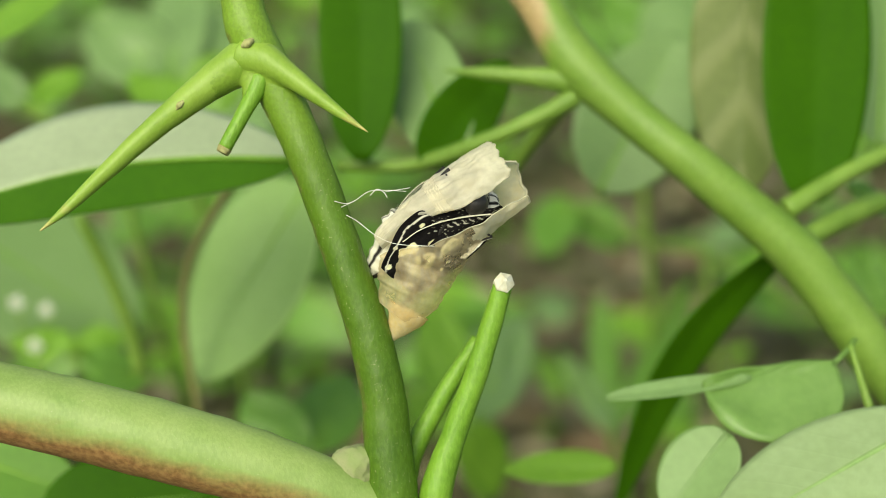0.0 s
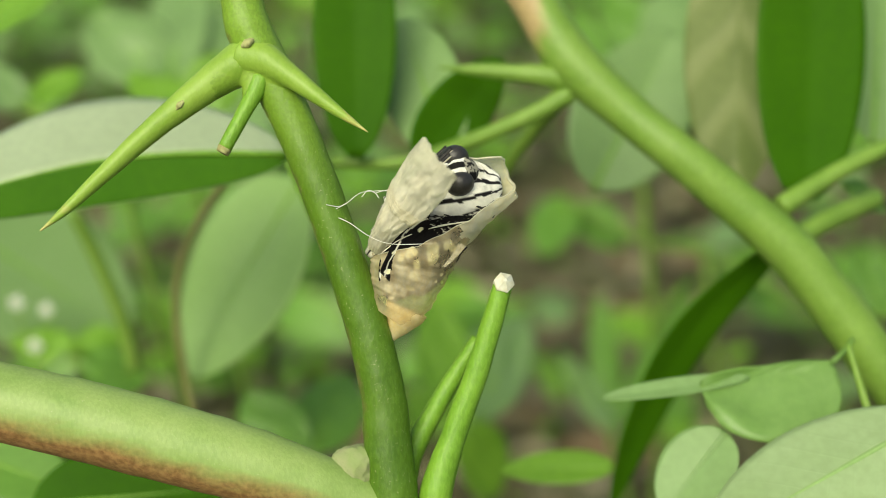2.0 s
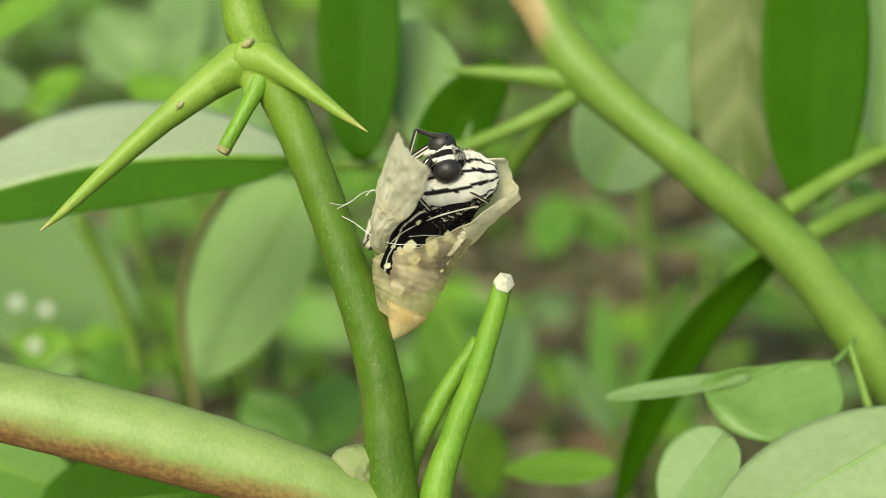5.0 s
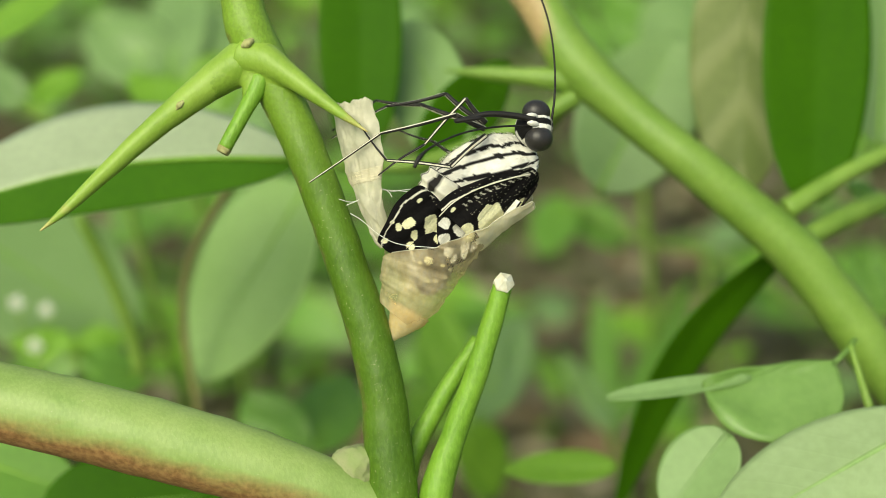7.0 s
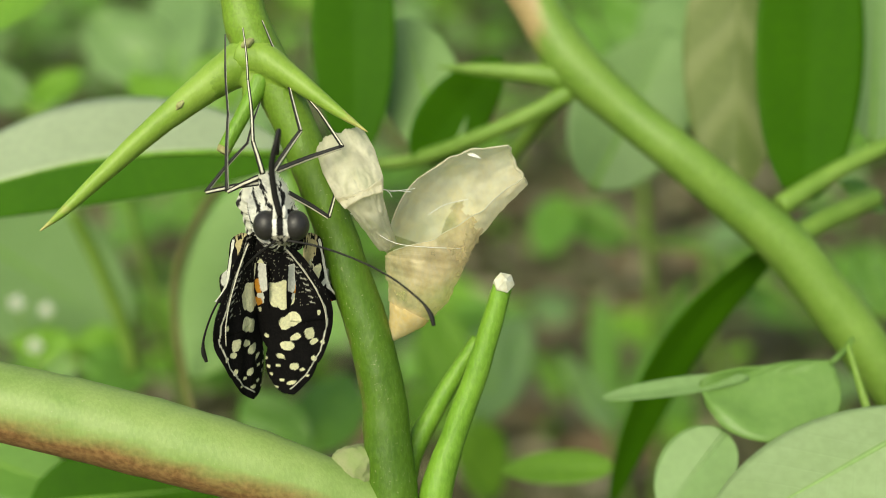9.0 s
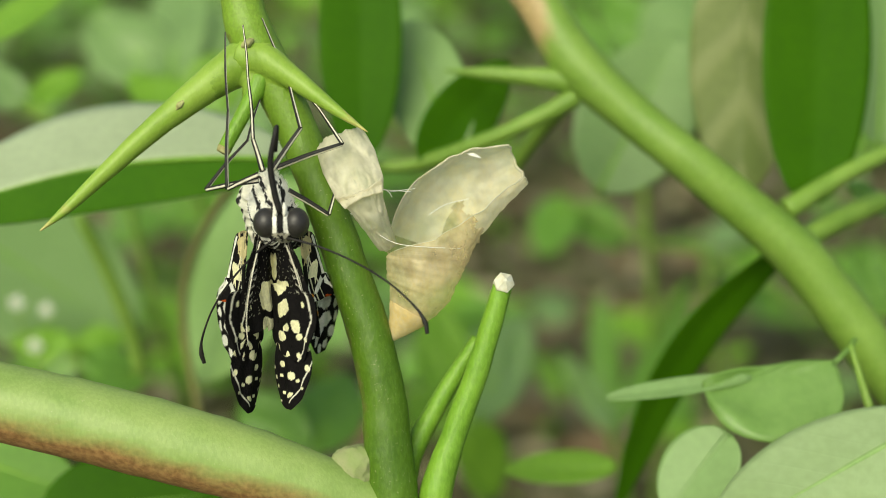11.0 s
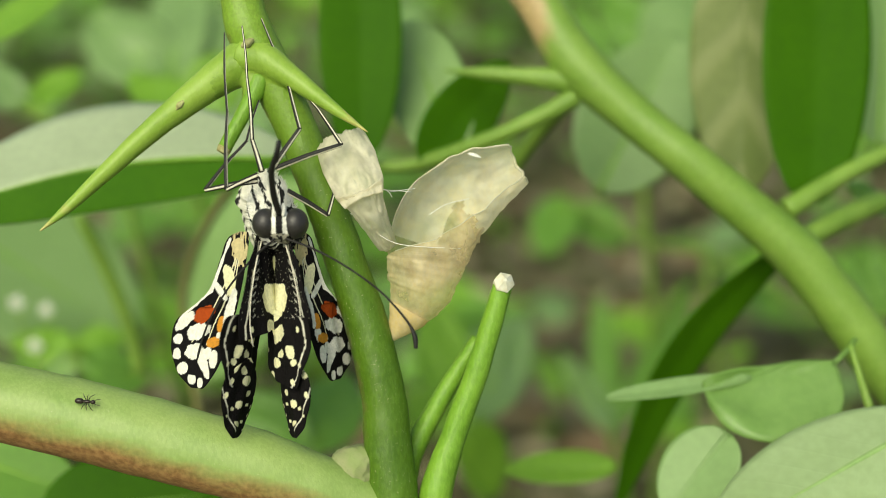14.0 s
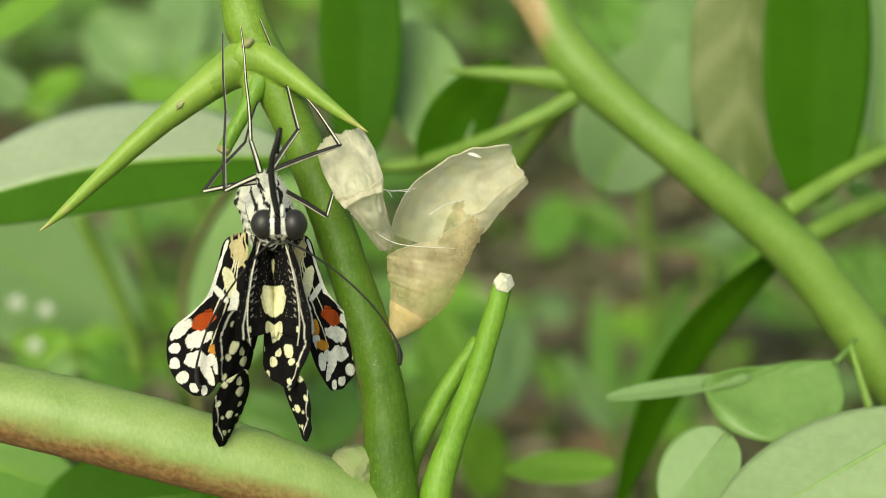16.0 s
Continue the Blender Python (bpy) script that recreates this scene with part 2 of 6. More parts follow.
def leaf(owner, base, tip, width, face, mat, rib_mat=None, label="", rib=0.5, stalk=None, **kw):
    """A leaf as a part of its plant: blade, with midrib and stalk under it; places in the plant's frame."""
    org = Vector(owner["base"])
    bm, mid = blade(base, tip, width, face, **kw)
    ob = part("leaf", bm, mat, owner, label, shift=Vector(base) - org)
    part("midrib", tube(mid, (rib, rib * 0.8, rib * 0.4, 0.1), n=14, seg=8), rib_mat or TWIG, ob)
    if stalk:
        part("stalk", tube([Vector(q) - Vector(base) for q in stalk], (rib * 1.3, rib * 1.1), n=8, seg=8), rib_mat or TWIG, ob)
    return ob


def plant(name, base, label, category):
    ob = thing(name, base, label, category)
    ob["base"] = base
    return ob

# ---- ground: one sheet to the horizon, soil with litter ----
def ground_sheet():
    bm = bmesh.new()
    xs = sorted({round(math.copysign(abs(v) ** 2.6 * 40, v), 4) for v in np.linspace(-1, 1, 121)})
    grid = [[bm.verts.new((x, y + 0.6, 0.012 * noise.noise(Vector((x * 9, y * 9, 0))) + 0.02 * noise.noise(Vector((x * 2.2, y * 2.2, 3))) - 0.01)) for x in xs] for y in xs]
    for i in range(len(xs) - 1):
        for j in range(len(xs) - 1):
            bm.faces.new((grid[i][j], grid[i][j + 1], grid[i + 1][j + 1], grid[i + 1][j]))
    me = bpy.data.meshes.new("ground")
    bm.to_mesh(me)
    bm.free()
    for p in me.polygons:
        p.use_smooth = True
    m, n, l, b = material("soil_and_litter", 0.9, 0.2)
    f = noise_fac(n, l, 60, 0.38, 0.62)
    g = noise_fac(n, l, 14, 0.35, 0.65)
    h = noise_fac(n, l, 220, 0.4, 0.6)
    c = mixrgb(n, l, f, (0.045, 0.038, 0.018), (0.14, 0.13, 0.07))
    c = mixrgb(n, l, mul(n, l, g, 0.55), c, (0.06, 0.095, 0.02))
    c = mixrgb(n, l, mul(n, l, h, 0.35), c, (0.24, 0.22, 0.13))
    l.new(c, b.inputs["Base Color"])
    bump(n, l, b, f, 0.01, 0.8)
    me.materials.append(m)
    return tagged(new("ground", me), "brown soil with grey leaf litter and moss", "ground", kind="structure")


ground_sheet()


def scatter(name, count, spot, size, mats, label, category, seed):
    """Many small blades joined as one object of stuff. spot(rng) gives a place in world metres and the way the blade points."""
    rng = random.Random(seed)
    verts, faces, idx = [], [], []
    for _ in range(count):
        p, axis, face = spot(rng)
        ln = rng.uniform(*size)
        wd = ln * rng.uniform(0.32, 0.6)
        axis = Vector(axis).normalized()
        nor = Vector(face)
        nor = (nor - axis * nor.dot(axis)).normalized()
        side = axis.cross(nor)
        k, mi = len(verts), rng.randrange(len(mats))
        droop = rng.uniform(0.05, 0.3) * ln
        ns = 7
        for i in range(ns + 1):
            s = i / ns
            w = 0.5 * wd * max(0.02, math.sin(math.pi * s ** 0.8)) ** 0.8
            q = Vector(p) + axis * (ln * s) - nor * (droop * s * s)
            for v in (-1, 0, 1):
                verts.append(q + side * (v * w) + nor * (abs(v) * w * 0.3))
        for i in range(ns):
            for j in (0, 1):
                a = k + i * 3 + j
                faces.append((a, a + 1, a + 4, a + 3))
                idx.append(mi)
    me = bpy.data.meshes.new(name)
    me.from_pydata(verts, [], faces)
    uv = me.uv_layers.new()
    for p in me.polygons:
        for li in p.loop_indices:
            r = (me.loops[li].vertex_index % 24)
            uv.data[li].uv = (r // 3 / 7, r % 3 - 1)
    for k in mats:
        me.materials.append(k)
    me.polygons.foreach_set("material_index", idx)
    me.polygons.foreach_set("use_smooth", [True] * len(faces))
    return tagged(new(name, me), label, category, kind="stuff")


DEAD = plain("dead_leaf_brown", (0.13, 0.105, 0.05), (0.24, 0.21, 0.12), 0.8, 120, 0.0005, trans=0.15)
DEAD_RED = plain("dead_leaf_rust", (0.13, 0.085, 0.04), (0.19, 0.135, 0.07), 0.8, 120, 0.0005)
DEAD_GREY = plain("dead_leaf_grey", (0.28, 0.26, 0.17), (0.17, 0.155, 0.09), 0.8, 120, 0.0005)


def on_ground(rng):
    y = rng.uniform(0.25, 2.2)
    x = rng.uniform(-0.55, 0.55) * (0.5 + y)
    a = rng.uniform(0, 6.28)
    return (x, y, rng.uniform(0.0, 0.02)), (math.cos(a), math.sin(a), rng.uniform(-0.1, 0.3)), (rng.uniform(-0.5, 0.5), rng.uniform(-0.5, 0.5), 1)


STRAW = plain("dry_straw", (0.52, 0.47, 0.30), (0.38, 0.34, 0.20), 0.7, 200, 0)
scatter("dry_straw_bits", 5200, on_ground, (0.006, 0.022), [STRAW, DEAD_GREY, DEAD, LEAF_YOUNG, STRAW], "pale straw bits and seedlings strewn on the soil", "straw", 21)
scatter("leaf_litter", 2600, on_ground, (0.012, 0.040), [DEAD, DEAD_RED, DEAD_GREY, DEAD, DEAD_GREY, DEAD], "dry brown and grey fallen leaves on the soil", "leaf litter", 3)


def low_weeds(rng):
    """Green clumps, denser to the sides and far off, thin over the bare patch."""
    while True:
        y = rng.uniform(0.3, 2.4)
        x = rng.uniform(-0.6, 0.6) * (0.5 + y)
        g = noise.noise(Vector((x * 5, y * 5, 7.0)))
        bare = math.exp(-((x - 0.14) / 0.16) ** 2 - ((y - 0.62) / 0.3) ** 2)
        if g > -0.12 + 0.4 * bare and rng.random() > 0.45 * bare:
            break
    a = rng.uniform(0, 6.28)
    return (x, y, rng.uniform(0.005, 0.07 + 0.05 * y)), (math.cos(a), math.sin(a), rng.uniform(-0.3, 0.7)), (rng.uniform(-0.6, 0.6), rng.uniform(-0.9, 0.3), 1)


scatter("ground_weeds", 4200, low_weeds, (0.018, 0.06), [LEAF_MID, LEAF_PALE, LEAF_YOUNG, LEAF_MID], "low green weeds growing over the litter", "weeds", 5)


def around(rng):
    """Sparser growth all round the plant, behind the lens too."""
    while True:
        x, y = rng.uniform(-3.5, 3.5), rng.uniform(-2.5, 4.5)
        if math.hypot(x, y) > 0.5 and abs(x) > 0.62 * (0.5 + y) and noise.noise(Vector((x * 3, y * 3, 7.0))) > -0.15:
            break
    a = rng.uniform(0, 6.28)
    return (x, y, rng.uniform(0.005, 0.16)), (math.cos(a), math.sin(a), rng.uniform(-0.3, 0.7)), (rng.uniform(-0.6, 0.6), rng.uniform(-0.6, 0.6), 1)


scatter("undergrowth", 6000, around, (0.03, 0.09), [LEAF_MID, LEAF_PALE, LEAF_YOUNG, DEAD], "low green undergrowth with dry leaves", "undergrowth", 12)


def back_bushes(rng):
    y = rng.uniform(1.1, 3.2)
    x = rng.uniform(-0.7, 0.7) * (0.6 + y)
    a = rng.uniform(0, 6.28)
    return (x, y, rng.uniform(0.02, 0.75) * min(1, (y - 0.7))), (math.cos(a), math.sin(a), rng.uniform(-0.8, 0.4)), (rng.uniform(-0.6, 0.6), -0.6, 0.8)


scatter("bush_foliage", 2600, back_bushes, (0.03, 0.09), [LEAF_MID, LEAF_DARK, LEAF_PALE, LEAF_YOUNG], "soft green bush foliage in the distance", "bushes", 9)

# ---- the thorny stem with its cut twigs ----
citrus = plant("thorny_plant", (-7.01, 0, -34.25), "green thorny citrus plant with pruned twigs", "plant")
ORG = Vector(citrus["base"])


def stem_part(name, points, radii, mat, label="", n=40, seg=22, rough=0.05, owner=None, **kw):
    return part(name, tube(points, radii, n=n, seg=seg, rough=rough, origin=ORG, **kw), mat, owner or citrus, label)


upright = stem_part("upright_stem", [(-5.82, 0, -38.73), (-7.16, 0, -26.79), (-7.91, 0, -19.33), (-9.55, 0, -11.87), (-11.95, 0, -4.4), (-14.5, 0, 3.06), (-17.2, 0, 10.52), (-20.3, 0, 17.99), (-23.58, 0, 24.7), (-25.67, 0, 29.18), (-26.57, 0, 32.91), (-27.61, 0, 38.88)],
    (3.43, 3.21, 2.99, 2.91, 2.76, 2.69, 2.69, 2.76, 2.99, 3.06, 2.76, 2.69), STEM, "smooth green upright stem", n=110, seg=30, wear=lambda s, d: max(0, -d.x - 0.35) * 0.75)
thorn_l = stem_part("thorn", [(-25.63, -0.2, 25.41), (-27.69, -0.4, 23.74), (-29.68, -0.5, 22.47), (-34.48, -0.7, 18.8), (-39.59, -1.1, 14.38), (-45.72, -1.8, 8.49), (-49.46, -2.4, 4.86), (-52.3, -3, 2.35)],
    (2.75, 2.70, 2.35, 1.85, 1.42, 0.98, 0.62, 0.08), THORN, "long green thorn with a yellowish tip", n=70, wear=lambda s, d: max(0, (s - 0.68) * 2.0))
stem_part("thorn", [(-26.14, -0.8, 25.33), (-23.16, -2, 24.57), (-21, -2.8, 23.28), (-17.45, -3.8, 20.67), (-13.36, -4.8, 17.57), (-9.62, -5.5, 14.97)],
    (2.55, 2.25, 1.75, 1.22, 0.70, 0.06), THORN, "short green thorn with a dry orange tip", n=60, wear=lambda s, d: max(0, (s - 0.66) * 2.2))
node = bmesh.new()
for path, radii in (([(-26.41, 0, 32.3), (-25.66, 0, 29.17), (-23.87, 0, 25.14), (-22.23, 0, 21.93), (-20.96, 0, 19.25)], (2.5, 2.8, 3.05, 2.95, 2.3)), ([(-25.19, -0.2, 25.11), (-28.21, -0.4, 23.37), (-32.12, -0.6, 20.6)], (2.7, 2.62, 1.98)), ([(-25.55, -0.8, 25.47), (-22.4, -2.2, 24.17), (-19.34, -3.2, 22.06)], (2.6, 2.15, 1.45)), ([(-24.6, -1.2, 22.3), (-25.38, -2, 19.25)], (1.7, 1.0))):
    tube(path, radii, n=24, seg=20, origin=ORG, bm=node)
knot = part("stem_node", node, THORN_BASE, citrus, "smooth pale green swelling where the thorns fork")
mod = knot.modifiers.new("grown_together", "REMESH")
mod.mode, mod.voxel_size, mod.use_smooth_shade = "VOXEL", 0.00028, True
mod = knot.modifiers.new("rounded", "SMOOTH")
mod.factor, mod.iterations = 0.5, 14
stub = stem_part("cut_stub", [(-23.83, -1.5, 22.28), (-24.77, -2.2, 19.98), (-26.34, -3, 16.8), (-28.3, -3.6, 12.94)], (1.64, 1.12, 0.97, 0.93), TWIG, "short cut twig stub", n=20, seg=16)
part("cut_face", tube([(-28.23, -3.6, 13.09), (-28.58, -3.7, 12.43)], (1.01, 0.82), n=4, seg=16, rough=0.25, origin=ORG), STUB_END, stub, "dry pale cut end")
bud = bmesh.new()
tube([(-26.17, -2.6, 26.25), (-25.41, -3.3, 26.66), (-24.69, -2.7, 27.19)], (0.30, 0.95, 0.35), n=10, seg=12, rough=0.7, bm=bud, origin=ORG, flat=0.7)
part("bud_scar", bud, BUD, citrus, "small pale bud scar")
part("bud_scar", tube([(-34.85, -2.2, 18.05), (-34.28, -2.5, 18.76), (-33.68, -2.2, 19.38)], (0.25, 0.62, 0.25), n=10, seg=10, rough=0.8, origin=ORG), BUD, thorn_l, "small rough scar")

lower = stem_part("lower_branch", [(-70.06, -1, -17.74), (-58.18, -1, -20.04), (-47.05, -1, -22.56), (-35.92, -1, -25.45), (-24.79, -1, -28.57), (-15.92, -0.6, -31.6), (-9.25, 0, -33.9)],
    (5.07, 5.15, 5.30, 5.22, 4.93, 4.25, 3.1), BRANCH, "thick green branch with brown bark below", n=90, seg=48, rough=0.02, wear=lambda s, d: max(0, -d.z * 1.35 + 0.2))
collar = stem_part("branch_collar", [(-14.85, 1, -30.38), (-13.49, 0.8, -29.9), (-11.98, 0.6, -29.27), (-10.49, 0.8, -29.15), (-9, 1, -29.48)], (1.4, 2.7, 3.2, 3.2, 2.4), SCAR, "grey corky collar at the fork", n=40, seg=48, rough=0.22)
stem_part("cut_twig", [(-5.19, 4, -30.9), (-3.75, 4.5, -26.7), (0.46, 5, -19.1), (4.77, 5.6, -12.23)], (1.64, 1.49, 1.27, 0.97), TWIG, "slim green twig", n=30, seg=16)
twig_b = stem_part("cut_twig", [(-1.8, 0.6, -38.86), (-0.9, 0.6, -32.12), (1.2, 0.8, -25.41), (4.94, 0.6, -14.9), (8.13, 0, -3.96)], (2.24, 2.24, 1.72, 1.57, 1.27), TWIG, "green twig with a white cut end", n=40, seg=18)
part("cut_face", tube([(7.77, 0.3, -4.86), (8.02, -0.9, -4.38), (8.12, -1.9, -3.99)], (1.3, 1.42, 0.25), n=4, seg=6, rough=0.1, origin=ORG), CUT, twig_b, "fresh white cut end", smooth=False)

# ---- the branch behind, out of focus, with its leaves ----
far = plant("leafy_branch", (78.08, 40, -29.1), "slanting green branch with thorns and long leaves", "branch")
FORG = Vector(far["base"])


def far_part(name, points, radii, mat, label="", owner=None, **kw):
    return part(name, tube(points, radii, n=kw.pop("n", 30), seg=14, rough=0.04, origin=FORG, **kw), mat, owner or far, label)


far_part("branch", [(9, 46, 49.75), (15.42, 44, 40.96), (21.72, 42, 30.47), (30.65, 40, 21.53), (38.5, 38, 14.73), (47.54, 38, 7.14), (56.13, 38, -0.36), (63.81, 38, -9.85), (71.04, 38, -19.79), (80.98, 38, -32.45)],
    (3.87, 3.68, 4.23, 3.47, 3.47, 3.65, 4.01, 4.16, 4.16, 4.34), FAR_STEM, "green slanting branch, tan bark on one side", n=60,
    wear=lambda s, d: max(0, min(1, (0.24 - s) * 9)) * max(0, min(1, 0.55 - d.x * 1.5)))
far_part("thorn", [(20.8, 42, 27.24), (16.2, 42, 27.89), (7.06, 44, 28.88), (0.19, 46, 29.61)], (2.21, 1.75, 1.10, 0.18), FAR_STEM)
far_part("petiole", [(21.72, 42, 24.94), (16.27, 43, 21.91), (7.12, 46, 18.08), (-5.19, 52, 14.33), (-18, 56, 14.58)], (1.75, 1.38, 1.29, 1.29, 1.10), FAR_STEM)
far_part("petiole", [(20.71, 46, 24.92), (16.17, 55, 19.58), (11.64, 62, 13.14), (8.91, 70, 7.36)], (1.69, 1.41, 1.22, 0.94), FAR_STEM)
far_part("side_shoot", [(55.46, 40, 6.29), (61.3, 42, 9.76), (67.42, 44, 13.09), (79.02, 48, 18.53)], (1.82, 1.64, 1.46, 1.37), FAR_STEM)
far_part("side_shoot", [(59.06, 44, 1.49), (65.79, 48, 4.82), (75.28, 54, 8.34)], (1.82, 2.19, 1.82), FAR_STEM)

# long leaves hanging from the branch
leaf(far, (-14.33, 52, 57.81), (-13.73, 50, 14.88), 14.30, (0.1, -1, 0.2), LEAF_DARK, rib_mat=LEAF_DARK, label="long dark green hanging leaf", rib=0.15, fold=8, shape=1.0, sharp=0.45)
leaf(far, (1.54, 52, 15.49), (-6.53, 66, 40.9), 14.61, (-0.3, -0.8, 0.55), LEAF_PALE, label="pale leaf facing the sky", fold=10, sharp=0.5)
leaf(far, (-3.72, 50, 14.4), (11.3, 55, 32.25), 11.69, (0.4, -1, 0.0), LEAF_DARK, rib=0.15, fold=6, sharp=0.6)
leaf(far, (62.4, 46, 58.19), (60.46, 44, 7.6), 18.60, (0.1, -1, 0.15), LEAF_DARK, rib_mat=LEAF_DARK, label="broad dark green hanging leaf", rib=0.15, fold=6, shape=1.0, sharp=0.4)
leaf(far, (52.89, 58, 55.36), (51.47, 56, 9.39), 18.51, (-0.35, -1, 0.2), LEAF_OLIVE, rib_mat=LEAF_OLIVE, label="grey-green leaf underside with strong veins", fold=12, shape=0.9, sharp=0.45)
leaf(far, (29.75, 80, 10.89), (46.57, 90, 42.65), 23.07, (0.2, -0.8, 0.6), LEAF_PALE, label="soft pale leaf", fold=10, sharp=0.6)
leaf(far, (76.72, 60, 18.01), (81.47, 70, 51.93), 12.19, (0.2, -0.8, 0.6), LEAF_PALE, fold=8, sharp=0.5)
leaf(far, (58.74, 50, 1.05), (30.7, 62, -46.55), 9.26, (0.6, -0.7, 0.35), LEAF_DARK, rib_mat=LEAF_DARK, rib=0.2, label="narrow dark arching leaf", fold=6, shape=0.9, sharp=0.6, sag=(-3.28, 0, 4.18))
leaf(far, (68.87, 52, 10.68), (77.88, 56, 5.97), 5.77, (0.2, -0.8, 0.6), LEAF_MID, fold=10)

# ---- leaves at the lower corner, near the focal plane ----
corner = plant("broad_leaved_shoot", (64.96, 12, -42.91), "shoot with pale broad rounded leaves", "shoot")
CORG = Vector(corner["base"])
part("stem", tube([(65.63, 14, -43.35), (63.7, 18, -29.47), (59.78, 20, -14.01)], (1.13, 0.81, 0.41), n=16, seg=10, origin=CORG), FAR_STEM, corner)
leaf(corner, (68.28, 8, -22.92), (36.31, 4, -39.59), 19.28, (-0.25, -0.75, 0.7), LEAF_DULL, rib_mat=LEAF_SOFT, label="broad pale green leaf with a light midrib", fold=-6, shape=1.0, sharp=0.55, rib=0.5)
leaf(corner, (58.1, 22, -16.74), (38.13, 20, -20.14), 3.2, (-0.1, -0.85, 0.5), LEAF_BLUE, rib_mat=LEAF_BLUE, label="blue-green glossy drooping leaf", fold=10, near=(6, 7.2), shape=1.0, sharp=0.3, rib=0.35, wave=1.6, seed=9, stalk=[(58.1, 22, -16.74), (60.24, 23, -15.06), (61.72, 24, -13.44)])
leaf(corner, (45.37, 20.5, -18.86), (23.99, 21, -21.91), 3.4, (0, -0.7, 0.7), LEAF_PALE, rib_mat=LEAF_PALE, label="small tongue-shaped leaf", fold=12, shape=1.0, sharp=0.45, rib=0.3)
leaf(corner, (41.52, 18, -26.59), (32.5, 18, -38.08), 11.5, (-0.2, -0.8, 0.6), LEAF_PALE, rib_mat=LEAF_PALE, fold=6, shape=0.9, sharp=0.5)
leaf(corner, (30.45, 60, -38.21), (10.84, 62, -39.23), 7.46, (0, -0.7, 0.7), LEAF_YOUNG, label="small bright leaf low down", fold=6, sharp=0.55)

# ---- leaves and vines on the other side ----
west = plant("spreading_plant", (-23.64, 36, 12.63), "plant with large pale spreading leaves", "plant")
# One folded leaf; sky sheen and shade are painted half by half.
leaf(west, (-22.98, 34, 14.2), (-79, 24, 4.4), 36.0, (0.02, -0.55, 0.83), [LEAF_SHEEN, LEAF_SHADE], label="large folded leaf, one half painted with sky sheen, the other with shade", fold=4, near=(-66, 0.38), shape=0.95, sharp=0.55, sag=(-0.67, 0, 3.43), n=30)
leaf(west, (-83.98, 60, 34.93), (-64.66, 66, 49.06), 8.96, (-0.3, -0.8, 0.5), LEAF_YOUNG, fold=10)
leaf(west, (-26.81, 85, 12.2), (-50.62, 95, -26.11), 31.34, (-0.1, -0.72, 0.7), LEAF_SOFT, label="big soft pale leaf", fold=6, shape=0.8, sharp=0.6)
leaf(west, (-109.32, 140, 2.79), (-74.43, 150, -21.75), 37.73, (0.1, -0.85, 0.5), LEAF_PALE, fold=6, sharp=0.6)
leaf(west, (-79.31, 44, -33.34), (-58.35, 42, -40.41), 12.07, (-0.1, -0.75, 0.65), LEAF_MID, fold=6, sharp=0.5)
leaf(west, (-63.35, 34, -41.17), (-32.3, 34, -38.06), 16.86, (-0.1, -0.9, 0.4), LEAF_DARK, label="dark leaf under the branch", fold=8, sharp=0.6)
WORG = Vector(west["base"])
VINE = stem_material("dry_vine", (0.28, 0.28, 0.10), (0.2, 0.2, 0.07))
part("vine", tube([(-36.69, 70, 14.61), (-43.77, 75, 5.39), (-48.94, 80, -4.2), (-50.24, 84, -15.21), (-49.14, 90, -28.99), (-47.81, 92, -35.97)], (0.85, 0.86, 0.75), n=30, seg=10, origin=WORG), VINE, west, "thin dry olive vine")
part("vine", tube([(-72.09, 90, 6.83), (-68.29, 95, -3.31), (-64.31, 100, -16.14), (-62.88, 104, -25.79)], (1.37, 1.48, 1.60), n=24, seg=10, origin=WORG), FAR_STEM, west)

part("stem", tube([(-23.09, 35, 13.46), (-18.89, 38, 3.71), (-12.4, 40, -9.03), (-8.0, 42, -23.84), (-8.2, 40, -50.99), (-18.31, 60, -194.93)], (0.80, 1.07, 1.46, 2.01), n=30, seg=10, origin=WORG), TWIG, west)

# ---- weeds rooted in the soil behind ----
TO_STAGE = STAGE.inverted()


def weed(label, leaves, mat, lean=(0.02, 0.03)):
    """A plant on one stalk from the soil; leaves: base, tip, width, face."""
    mid = sum((Vector(b) for b, *_ in leaves), Vector()) / len(leaves)
    w = STAGE @ (mid * MM)
    root = TO_STAGE @ Vector((w.x + lean[0], w.y + lean[1], -0.005)) / MM
    ob = plant("weed_plant", tuple(root), label, "weed")
    k = 1 + mid.y / 180
    part("stalk", tube([Vector((0, 0, 0)), (mid - root) * 0.55 + Vector((4, 0, -3)) * k, mid - root], (1.0 * k, 0.8 * k, 0.5 * k), n=14, seg=8), FAR_STEM, ob)
    for b, t, wd, face, *opt in leaves:
        leaf(ob, b, t, wd, face, opt[0] if opt else mat, rib=0.35 * k, fold=7, sharp=0.6, shape=0.85, wave=0.8 * k, seed=wd, n=16, m=6)
        part("stalk", tube([mid - root, (mid + Vector(b)) / 2 - root + Vector((0, 0, -2 * k)), Vector(b) - root], (0.5 * k, 0.4 * k), n=8, seg=6), FAR_STEM, ob)
    return ob


UP = (0, -0.75, 0.65)
PETAL = plain("white_petal", (0.85, 0.86, 0.78), (0.75, 0.76, 0.66), 0.6, 300, 0, trans=0.3)


